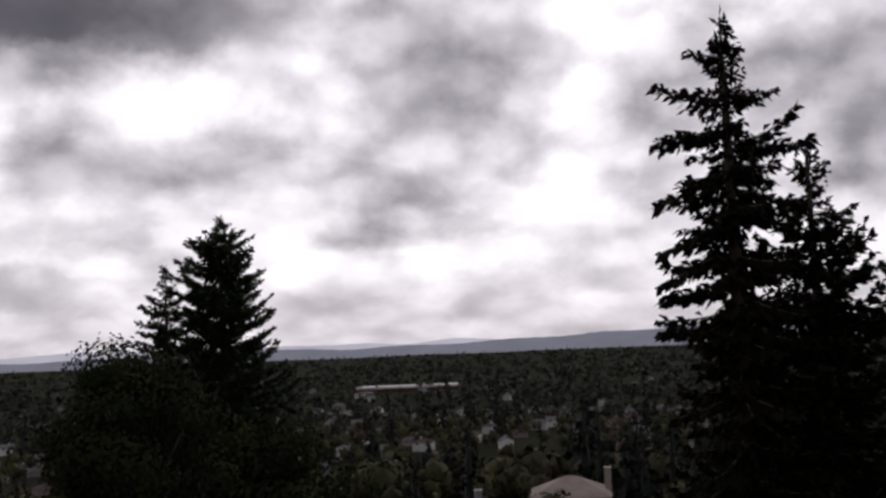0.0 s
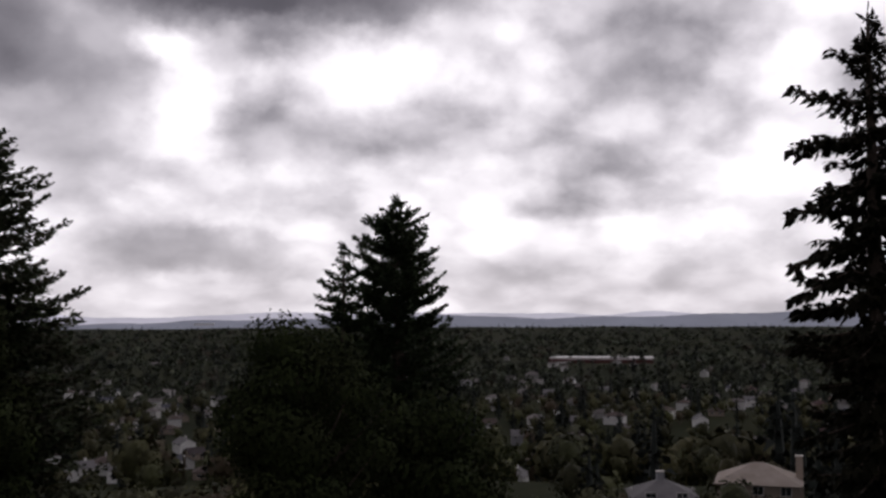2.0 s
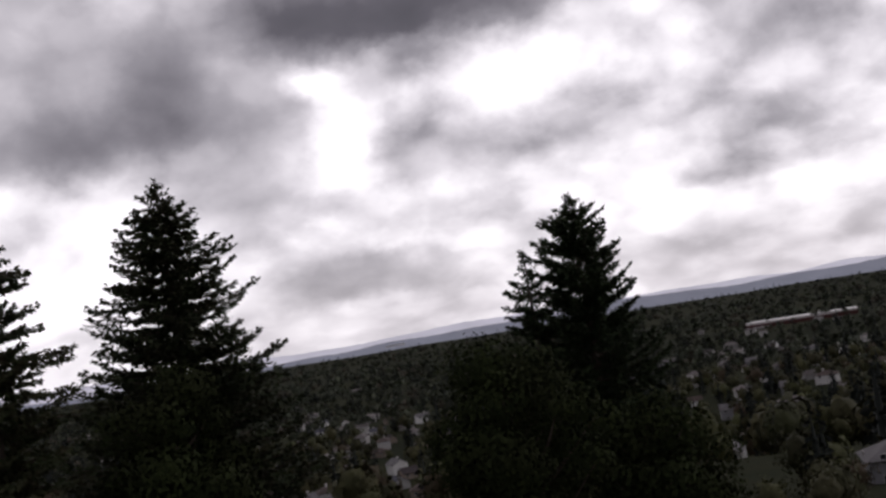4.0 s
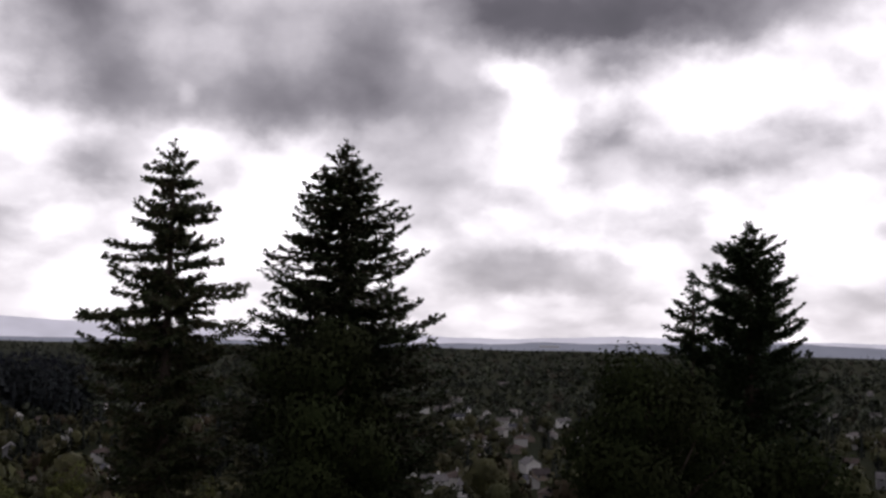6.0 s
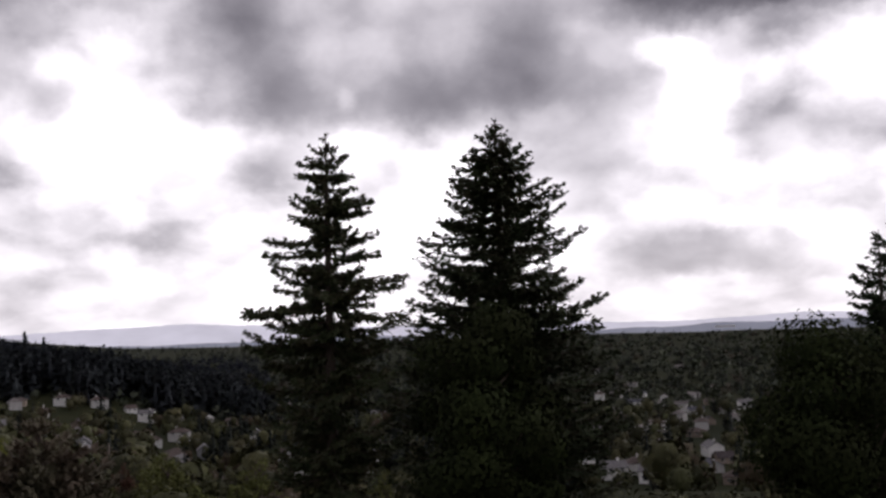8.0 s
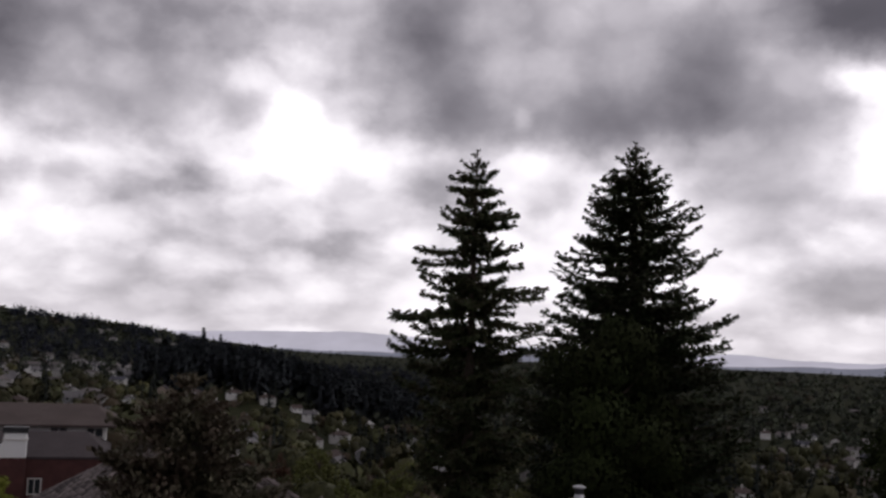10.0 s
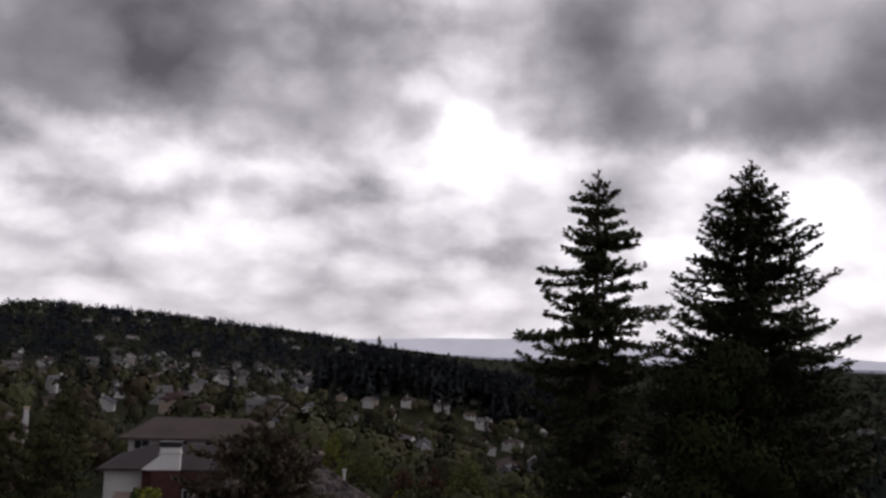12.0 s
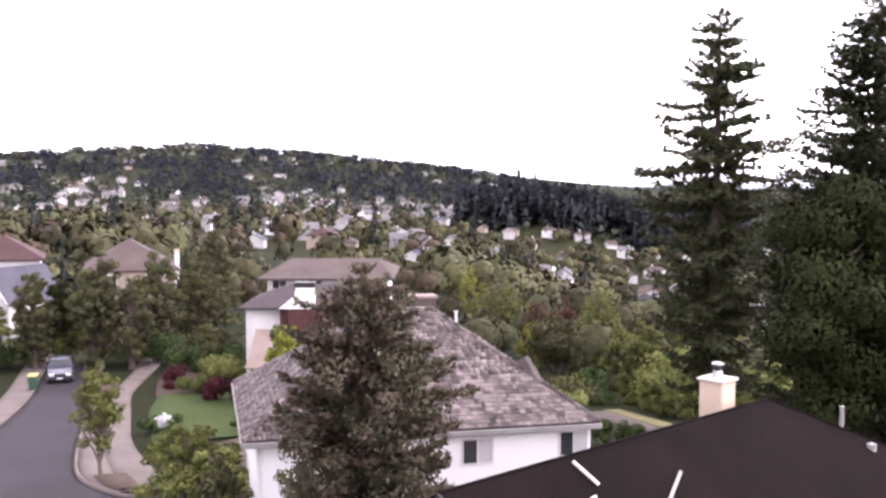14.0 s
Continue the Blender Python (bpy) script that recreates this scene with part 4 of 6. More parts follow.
# street and garden trees
broadleaf("street_tree", "young narrow street tree with pale green leaves", -39.0, 10.9, 5.9, 1.4, BROAD, 131, 4600, 0.14, 0.14, 60, "street trees", bark=BARK_PALE, fluff=(0.15, 0.3), stem=0.4)
broadleaf("street_tree", "low spreading tree with pale green leaves", -35.4, 14.3, 3.0, 2.6, BROAD, 133, 8000, 0.14, 0.02, 95, "street trees", bark=BARK_PALE, fluff=(0.07, 0.16), stem=0.5)
broadleaf("street_tree", "low spreading tree with pale green leaves", -31.9, 14.5, 2.5, 2.0, BROAD_PALE, 134, 4200, 0.17, 0.0, 50, "street trees", bark=BARK_PALE, fluff=(0.1, 0.2), stem=0.5)
broadleaf("street_tree", "low spreading tree with pale green leaves", -31.4, 13.2, 2.2, 2.3, BROAD, 135, 5000, 0.17, 0.02, 60, "street trees", bark=BARK_PALE, fluff=(0.09, 0.19), stem=0.5)
broadleaf("street_tree", "low olive-green tree beside a white house wall", -26.7, 13.4, 4.0, 1.4, OLIVE, 136, 3200, 0.16, 0.0, 44, "street trees", bark=BARK_PALE, fluff=(0.1, 0.2), stem=0.5)
broadleaf("street_tree", "bushy pale green tree in front of a white house", -22.4, 15.2, 4.4, 1.6, BROAD, 138, 3800, 0.14, 0.1, 44, "street trees", bark=BARK_PALE, fluff=(0.12, 0.24), stem=0.5)
def garden_tree(label, x, y, top, rad, mat, seed, leaves):
    return broadleaf("broadleaf_tree", label, x, y, top, rad, mat, seed, leaves, 0.22, 0.06, 120, "garden trees", narrow=1.08, fluff=(0.09, 0.2))


garden_tree("rounded green tree beside the street", -84.0, 12.4, 6.0, 2.4, OLIVE, 137, 8500)
garden_tree("large green tree over the pavement", -82.5, 17.6, 7.7, 2.9, OLIVE, 139, 13000)
garden_tree("olive-green tree among the gardens", -83, 22.6, 7.5, 2.9, OLIVE, 141, 10500)
garden_tree("olive-green tree over the pavement", -79.5, 19.8, 5.6, 2.4, OLIVE, 142, 8000)
garden_tree("olive-green tree among the gardens", -88, 27.8, 7.0, 2.8, OLIVE, 144, 7000)
garden_tree("low spreading olive-green tree among the gardens", -76.0, 25.4, 1.0, 3.0, OLIVE, 146, 7500)
garden_tree("olive-green tree across the street", -92, 8.0, 4.0, 2.4, OLIVE, 148, 6000)
garden_tree("dark upright tree beside the street", -86, 14.6, 5.4, 1.9, OAK, 143, 8000)
garden_tree("green tree across the street", -84, 8.2, 3.8, 2.7, BROAD, 145, 7000)
garden_tree("small bright yellow-green tree by a garden wall", -52.7, 24.6, 4.5, 1.9, BROAD_YELLOW, 149, 6000)
garden_tree("dark green bushy tree against a pale wall", -58.4, 25.7, 3.7, 1.25, HEDGE, 195, 4200)
garden_tree("olive-green tree beside a tall chimney stack", -93.0, 27.0, 4.6, 1.7, OLIVE, 197, 5000)
garden_tree("spreading green tree behind the houses", -113, 75.4, -0.2, 5.8, BROAD, 151, 7000)
garden_tree("yellow-green tree behind the houses", -129, 80, 0.2, 3.2, BROAD_YELLOW, 153, 3000)
garden_tree("rusty brown-leaved small tree", -98, 72.4, -1.5, 2.8, RUST_LEAF, 157, 3500)
garden_tree("upright green tree on the slope", -80.9, 69.6, 1.2, 3.5, BROAD, 159, 6000)
garden_tree("green upright tree on the slope", -62.5, 61.5, 0.9, 2.9, BROAD, 163, 6500)
garden_tree("pale green bushy tree beyond the black roof", -50.5, 57.5, 0.9, 4.3, BROAD_PALE, 167, 8500)
garden_tree("pale green bushy tree by the path", -56, 58, -0.6, 2.6, BROAD_PALE, 169, 4500)
garden_tree("low yellow-green tree on the slope", -88, 66, -2.5, 2.6, BROAD_YELLOW, 171, 3500)
garden_tree("green tree by the path", -72, 66, -1.0, 3.0, BROAD, 173, 5000)
garden_tree("green tree behind the houses", -101, 84, -1.0, 4.2, BROAD, 175, 5000)
garden_tree("green tree behind the houses", -88, 88, -1.5, 4.0, BROAD, 177, 5000)
garden_tree("green tree behind the houses", -68, 88, -2.0, 4.4, BROAD, 179, 5000)
garden_tree("dark green tree below the firs", -49, 78, -1.5, 4.0, OAK, 181, 5000)
garden_tree("pale green bushy tree beyond the black roof", -61.5, 72.5, -2.0, 4.4, BROAD_PALE, 185, 7000)
garden_tree("pale green bushy tree beyond the black roof", -60.5, 65.5, -1.0, 4.0, BROAD_PALE, 187, 7000)
garden_tree("pale green bushy tree below the firs", -46.5, 60.5, 0.4, 3.4, BROAD_PALE, 188, 6500)
garden_tree("upright olive-green tree by the path", -64.5, 63.2, 1.3, 2.5, OLIVE, 189, 7000)
garden_tree("upright green tree on the slope", -86, 73.5, 1.0, 3.2, BROAD, 191, 7000)
garden_tree("rusty brown-leaved small tree", -97, 76, -1.2, 3.0, RUST_LEAF, 193, 4500)
# the thicket on the slope behind the houses
trng = np.random.default_rng(301)
for k in range(60):
    x, y = trng.uniform(-135, -48), trng.uniform(58, 120)
    if any(abs(x * b - y * a) / math.hypot(a, b) < 6 for a, b in ((-107, 105), (-57, 105), (-49, 108))) or abs(x) * 0.62 + 12 > y or y > abs(x) * 0.62 + 58 or math.hypot(x + 50, y - 57) < 6:
        continue
    broadleaf("broadleaf_tree", ("rounded green tree", "pale green tree", "olive-green tree", "green tree")[k % 4] + " in the thicket on the slope", x, y, ground_at(x, y) + trng.uniform(4.5, 8), trng.uniform(2.4, 4.2), (BROAD, BROAD_PALE, OLIVE, BROAD)[k % 4], 310 + k, 2600, 0.36, 0.12, 40, "thicket trees", fluff=(0.14, 0.3))
conifer("feathery green conifer in a garden", -95, 31.0, 8.0, [(0, 0.2), (2, 1.4), (5, 2.6), (9, 3.6), (14, 3.8)], OLIVE, 183, gap=0.15, spacing=0.5, per_whorl=7, lush=1.0, spray=0.45, hang=0.4)
shrub("shrub", "round dark red shrub beside a lawn", -59.7, 22.2, 1.4, 1.3, 1.9, RED_LEAF, 201, 2600)
shrub("shrub", "small dark red shrub in a flower bed", -66.6, 20.6, 1.1, 1.0, 1.9, RED_LEAF, 203, 1800)
shrub("shrub", "tall rough green shrub beside the street", -86, 16.0, 4.0, 2.0, 3.4, BROAD, 221, 6000, 0.22, 70)
shrub("shrub", "tall rough green shrub beside the street", -82, 22.0, 3.5, 2.0, 3.2, HEDGE, 222, 5000, 0.22, 60)
shrub("shrub", "tall rough green shrub across the street", -87, 9.5, 4.0, 2.0, 3.0, HEDGE, 223, 5000, 0.22, 75)
shrub("shrub", "low olive-green shrub mass", -75, 25.0, 3.6, 2.0, 2.6, HEDGE, 205, 5000, 0.2, 65)
shrub("shrub", "green shrub in a flower bed", -63.5, 21.5, 1.5, 1.2, 1.6, BROAD, 207, 2200)
shrub("shrub", "green shrub beside a lawn", -49.5, 15.3, 0.9, 0.8, 1.1, HEDGE, 209, 1500)
shrub("hedge", "clipped green hedge at a lawn's edge", -47.8, 20.6, 1.6, 0.6, 1.4, HEDGE, 211, 2200, 0.14, 70, category="hedge")
shrub("hedge", "clipped green hedge behind the white house", -38.2, 40.0, 2.2, 1.0, 1.7, HEDGE, 213, 3200, 0.14, 60, category="hedge")
shrub("hedge", "long rough hedge along a path", -66.5, 59.0, 9.0, 1.3, 1.9, HEDGE, 215, 8000, 0.18, 150, category="hedge")
for k, (x, y, rx, ry, h) in enumerate(((-62.5, 60.5, 2.6, 1.4, 1.8), (-57, 58.3, 2.2, 1.3, 1.5), (-69, 62.5, 3.0, 1.5, 2.2), (-76, 65.5, 3.0, 1.6, 2.4), (-55, 61.5, 2.4, 1.8, 2.2), (-82, 68.5, 3.2, 1.8, 2.6), (-52.5, 55.6, 1.8, 0.9, 1.1), (-57.5, 50.2, 2.2, 1.6, 1.3), (-61.5, 53.6, 2.6, 1.8, 1.6), (-67.0, 56.0, 3.0, 2.0, 1.8), (-70.5, 25.2, 2.4, 1.6, 1.8), (-57.0, 25.0, 1.2, 0.9, 1.4))):
    shrub("shrub", ("loose green shrub beside a path", "pale green shrub beside a path", "olive-green shrub beside a path")[k % 3], x, y, rx, ry, h, (BROAD, BROAD_PALE, OLIVE)[k % 3], 230 + k, 3000, 0.2, 150)
flowers = shrub("flowering_shrub", "shrub covered in white blossom", -46.0, 15.4, 1.1, 1.0, 1.9, HEDGE, 217, 1200)
frng = np.random.default_rng(219)
fv, fq, _ = leaf_cloud(np.array([[0, 0, 1.5], [0.45, 0.2, 1.35], [-0.45, -0.1, 1.3]]), np.array([0.4, 0.36, 0.36]), 200, 0.2, frng)
part("blossom", quad_mesh("blossom", fv, fq, BLOSSOM), BLOSSOM, flowers, "white blossom", kind="stuff")

# ---- houses ----
def hip_faces(w, d, z, rise, over, ridge_along_x=True):
    """Corners and ridge ends of a hip roof on a plan from (0,0) to (w,d)."""
    a, b, c, e = (-over, -over, z), (w + over, -over, z), (w + over, d + over, z), (-over, d + over, z)
    if ridge_along_x:
        r = (d / 2 + over)
        p, q = (-over + r, d / 2, z + rise), (w + over - r, d / 2, z + rise)
        return [(a, b, q, p), (b, c, q), (c, e, p, q), (e, a, p)]
    r = (w / 2 + over)
    p, q = (w / 2, -over + r, z + rise), (w / 2, d + over - r, z + rise)
    return [(a, b, p), (b, c, q, p), (c, e, q), (e, a, p, q)]


def long_hip(w, d, z, rise, over, left, right):
    """A hip roof whose ridge runs from left to right at mid-depth."""
    a, b, c, e = (-over, -over, z), (w + over, -over, z), (w + over, d + over, z), (-over, d + over, z)
    p, q = (left, d / 2, z + rise), (right, d / 2, z + rise)
    return [(a, b, q, p), (b, c, q), (c, e, p, q), (e, a, p)]


def gable_faces(w, d, z, rise, over):
    p, q = (-over, d / 2, z + rise), (w + over, d / 2, z + rise)
    drop = rise * over / (d / 2)
    return [((-over, -over, z - drop), (w + over, -over, z - drop), q, p), ((w + over, d + over, z - drop), (-over, d + over, z - drop), p, q)]


def roof_mesh(faces, thick=0.14):
    bm = bmesh.new()
    for f in faces:
        slab(bm, f, thick)
    return bm


def gable_body(w, d, z, rise, low=-1.5):
    """Walls of a gabled house as one closed block."""
    bm = bmesh.new()
    ring = lambda x: [bm.verts.new(v) for v in ((x, 0, low), (x, d, low), (x, d, z), (x, d / 2, z + rise), (x, 0, z))]
    a, b = ring(0), ring(w)
    bm.faces.new(a[::-1])
    bm.faces.new(b)
    for i in range(5):
        bm.faces.new((a[i], a[(i + 1) % 5], b[(i + 1) % 5], b[i]))
    return bm


def window(parent, x, z, w, h, y=0.0, face="front", panes=2, blind=False, frame_mat=None):
    """A sliding window set into a wall: dark reveal, frame, mullion and panes."""
    m = pose(x, y, z) if face == "front" else pose(x, y, z, 0, 0, {"left": -90, "right": 90, "back": 180}[face])
    e = new("window")
    e.parent = parent
    e.matrix_local = m
    t = 0.07
    bm = bmesh.new()
    for lo, hi in (((-t, -0.05, -t), (w + t, 0.02, 0)), ((-t, -0.05, h), (w + t, 0.02, h + t)), ((-t, -0.05, 0), (0, 0.02, h)), ((w, -0.05, 0), (w + t, 0.02, h))):
        box(bm, lo, hi)
    for k in range(1, panes):
        box(bm, (w * k / panes - 0.025, -0.045, 0), (w * k / panes + 0.025, 0.015, h))
    part("window_frame", bm, frame_mat or TRIM, e)
    for k in range(panes):
        mat = CURTAIN if blind and k == panes - 1 else GLASS
        part("pane", boxed((w * k / panes + 0.02, -0.02, 0.0), (w * (k + 1) / panes - 0.02, -0.006, h)), mat, e)
    return e


def plain_house(label, w, d, wall_h, rise, roof, wall, roof_mat, chimney=None, group="houses in the valley", rows=None, low=-3.0, lite=False):
    """A house with roof, walls, windows and perhaps a chimney; its front looks along -y."""
    h = thing("house", Matrix(), label, "house", group)
    over = 0.5
    if roof == "hip":
        part("wall", boxed((0, 0, low), (w, d, wall_h)), wall, h)
        part("roof", roof_mesh(hip_faces(w, d, wall_h, rise, over, w >= d)), roof_mat, h)
    else:
        part("wall", gable_body(w, d, wall_h - 0.02, rise - 0.05, low), wall, h)
        part("roof", roof_mesh(gable_faces(w, d, wall_h + 0.1, rise, over)), roof_mat, h)
    for z in rows if rows is not None else ([0.9] if wall_h < 4 else [0.9, 3.6]):
        n = 2 if lite else max(2, int(w / 3.4))
        for i in range(n):
            window(h, w * (i + 0.5) / n - 0.7, z, 1.4, 1.2, -0.01)
        if lite:
            continue
        window(h, w + 0.01, z, 1.2, 1.2, d * 0.4, "right")
        window(h, -0.01, z, 1.2, 1.2, d * 0.6, "left")
    if chimney:
        cx, cy = chimney
        c = part("chimney", boxed((cx - 0.5, cy - 0.4, 1.0), (cx + 0.5, cy + 0.4, wall_h + rise + 0.9), 0.03), wall, h)
        part("chimney_cap", boxed((cx - 0.58, cy - 0.48, wall_h + rise + 0.9), (cx + 0.58, cy + 0.48, wall_h + rise + 1.05)), CAP, c)
    return h


# the white house with the weathered shake roof
UX = Vector((0.24, 0.97, 0)).normalized()
white = thing("white_house", Matrix.Translation((-24.6, 13.7, 0)) @ Matrix(((UX.x, -UX.y, 0, 0), (UX.y, UX.x, 0, 0), (0, 0, 1, 0), (0, 0, 0, 1))), "white-walled house under a weathered grey-brown shake hip roof", "house")
HW, HD, HZ, HR = 13.7, 11.0, 4.4, 3.85
part("wall", boxed((0.5, 0.5, -2.0), (HW - 0.22, HD - 0.5, HZ - 0.05)), STUCCO, white)
shake_faces = hip_faces(HW, HD, HZ, HR, 0.0)
part("roof", roof_mesh(shake_faces, 0.12), SHAKE_BASE, white, "weathered grey-brown cedar shake roof")
soff = bmesh.new()
for lo, hi in (((-0.06, -0.08, HZ - 0.26), (HW + 0.06, 0.04, HZ - 0.06)), ((-0.08, 0.04, HZ - 0.26), (0.04, HD, HZ - 0.06)), ((HW - 0.04, 0.04, HZ - 0.26), (HW + 0.08, HD, HZ - 0.06))):
    box(soff, lo, hi, 0.02)
part("gutter", soff, GUTTER, white)
part("soffit", boxed((0.05, 0.05, HZ - 0.2), (HW - 0.05, HD - 0.05, HZ - 0.14)), TRIM, white)
window(white, 8.3, 2.94, 1.15, 0.9, 0.49, panes=2, blind=True)
window(white, 12.22, 3.04, 1.09, 0.9, 0.49, panes=2, blind=True)
window(white, 3.6, 2.9, 1.15, 0.9, 0.49, panes=2, blind=True)
part("downpipe", tube(bmesh.new(), [(0.55, 0.38, HZ - 0.2), (0.55, 0.42, -1.0)], [0.05, 0.05], 8), TRIM, white)
stack = part("chimney", boxed((7.7, 7.0, 5.0), (8.7, 7.8, 8.55), 0.03), BROWN_ROOF, white, "short square brown chimney behind the ridge")
part("chimney_cap", boxed((7.62, 6.92, 8.55), (8.78, 7.88, 8.65)), SHED_ROOF, stack)
part("vent_pipe", tube(bmesh.new(), [(9.3, 5.7, 7.4), (9.3, 5.7, 8.02), (9.3, 5.7, 8.12)], [0.06, 0.06, 0.11], 8), TRIM, white, "small white capped vent pipe")
gab = bmesh.new()
gv = [gab.verts.new(p) for p in ((11.75, 2.0, 5.7), (12.05, 2.3, 5.75), (10.9, 2.7, 6.3), (11.3, 3.0, 6.3), (11.35, 2.4, 6.62), (11.6, 2.65, 6.62))]
bmesh.ops.convex_hull(gab, input=gv)
part("gablet", gab, SHAKE_BASE, white, "little raised gablet on the hip")

# the house with the black roof below the camera
KX = Vector((-0.2747, 0.9615, 0))
black = thing("black_roof_house", Matrix.Translation((-6.2, 12.7, 0)) @ Matrix(((KX.y, KX.x, 0, 0), (-KX.x, KX.y, 0, 0), (0, 0, 1, 0), (0, 0, 0, 1))), "beige stucco house under a black asphalt shingle roof", "house")
RZ, RL, RN, RP = 7.97, 11.65, 6.0, 0.55
g0, g1, k0 = (0, -0.5, RZ), (RN, -0.5, RZ - RN * RP), (0, RL, RZ)
ne, nw, g2 = (RN, RL + RN, RZ - RN * RP), (-RN, RL + RN, RZ - RN * RP), (-RN, -0.5, RZ - RN * RP)
part("roof", roof_mesh([(g0, g1, ne, k0), (k0, ne, nw), (g0, k0, nw, g2)], 0.16), DARK_ROOF, black, "black asphalt shingle roof with one hipped end")
bw = bmesh.new()
ring0 = [bw.verts.new(p) for p in ((RN - 0.5, 0, -1.5), (-RN + 0.5, 0, -1.5), (-RN + 0.5, 0, RZ - RN * RP), (0, 0, RZ - 0.25), (RN - 0.5, 0, RZ - RN * RP))]
ring1 = [bw.verts.new(p) for p in ((RN - 0.5, RL + 2, -1.5), (-RN + 0.5, RL + 2, -1.5), (-RN + 0.5, RL + 2, RZ - RN * RP), (0, RL - 1, RZ - 0.6), (RN - 0.5, RL + 2, RZ - RN * RP))]
bw.faces.new(ring0)
bw.faces.new(ring1[::-1])
for i in range(5):
    bw.faces.new((ring0[i], ring1[i], ring1[(i + 1) % 5], ring0[(i + 1) % 5]))
bmesh.ops.recalc_face_normals(bw, faces=bw.faces)
part("wall", bw, BEIGE, black)
part("ridge_cap", tube(bmesh.new(), [(0, -0.5, RZ + 0.0), (0, RL, RZ + 0.0)], [0.04, 0.04], 6), DARK_ROOF, black)
part("hip_cap", tube(bmesh.new(), [(0, RL, RZ), (RN, RL + RN, RZ - RN * RP)], [0.04, 0.04], 6), DARK_ROOF, black)
part("rake_board", slab(bmesh.new(), [(0, -0.56, RZ), (RN, -0.56, RZ - RN * RP), (RN, -0.5, RZ - RN * RP), (0, -0.5, RZ)], 0.25), DARK_METAL, black)
# roof furniture on the camera's side of the ridge: along the ridge, down the slope
def on_roof(along, down, up=0.0):
    return Vector((down, along, RZ - down * RP + up))


chim = part("chimney", boxed((-1.51, 10.65, 4.0), (-0.79, 11.35, 8.40), 0.03), BEIGE, black, "square beige stucco chimney")
part("chimney_cap", boxed((-1.57, 10.59, 8.40), (-0.73, 11.41, 8.49), 0.03), CAP, chim, "pale stone chimney cap")
flue = part("flue", tube(bmesh.new(), [(-1.15, 11.0, 8.46), (-1.15, 11.0, 8.68)], [0.16, 0.12], 12), METAL, chim, "galvanised flue with a flat rain cap")
part("flue_pipe", tube(bmesh.new(), [(-1.15, 11.0, 8.68), (-1.15, 11.0, 8.84)], [0.11, 0.11], 12), DARK_METAL, flue)
part("rain_cap", tube(bmesh.new(), [(-1.15, 11.0, 8.84), (-1.15, 11.0, 8.88), (-1.15, 11.0, 8.92)], [0.17, 0.17, 0.04], 14), METAL, flue)


def flashing(a, b, width, mat, name="flashing", label="pale metal strip on the shingles"):
    bm = bmesh.new()
    d = (b - a).normalized()
    s = d.cross(Vector((RP, 0, 1)).normalized()) * width / 2
    slab(bm, [a - s, b - s, b + s, a + s], 0.05)
    part(name, bm, mat, black, label)


flashing(on_roof(3.2, 0.24, 0.10), on_roof(3.26, 0.9, 0.10), 0.06, TRIM)
flashing(on_roof(5.85, 1.18, 0.07), on_roof(4.1, 1.95, 0.07), 0.075, PIPE_GREY, "valley_flashing", "grey metal valley flashing on the shingles")
part("vent_pipe", tube(bmesh.new(), [tuple(on_roof(13.1, 1.4, -0.2)), tuple(on_roof(13.1, 1.4, 0.55)), tuple(on_roof(13.1, 1.4, 0.58))], [0.06, 0.06, 0.08], 10), PIPE_GREY, black, "grey plastic vent pipe")
part("vent_pipe", tube(bmesh.new(), [tuple(on_roof(13.2, 2.2, -0.1)), tuple(on_roof(13.2, 2.2, 0.12)), tuple(on_roof(13.2, 2.2, 0.16))], [0.13, 0.13, 0.04], 10), PIPE_GREY, black, "squat grey roof vent")
part("vent_pipe", tube(bmesh.new(), [tuple(on_roof(3.8, 2.6, -0.1)), tuple(on_roof(3.8, 2.6, 0.25)), tuple(on_roof(3.8, 2.6, 0.28))], [0.05, 0.05, 0.07], 10), TRIM, black, "short pale vent pipe")
# a boxy dormer with a beige front
db = bmesh.new()
d0, d1 = ([db.verts.new((dx_, y_, z_)) for y_, z_ in ((1.64, 6.6), (2.12, 6.6), (2.12, 7.56), (2.04, 7.7), (1.64, 7.56))] for dx_ in (1.1, 1.7))
bmesh.ops.convex_hull(db, input=d0 + d1)
dorm = part("dormer", db, BEIGE, black, "small dormer with a pitched top and a beige front")
part("dormer_roof", slab(bmesh.new(), [(1.0, 1.56, 7.6), (1.72, 1.56, 7.6), (1.72, 2.06, 7.76), (1.0, 2.06, 7.76)], 0.05), DARK_ROOF, dorm)
part("fascia", slab(bmesh.new(), [(1.722, 1.55, 7.61), (1.77, 1.55, 7.61), (1.77, 2.08, 7.78), (1.722, 2.08, 7.78)], 0.08), TRIM, dorm, "white sloping edge board")
part("pane", boxed((1.70, 1.8, 7.1), (1.712, 2.05, 7.5)), GLASS, dorm)

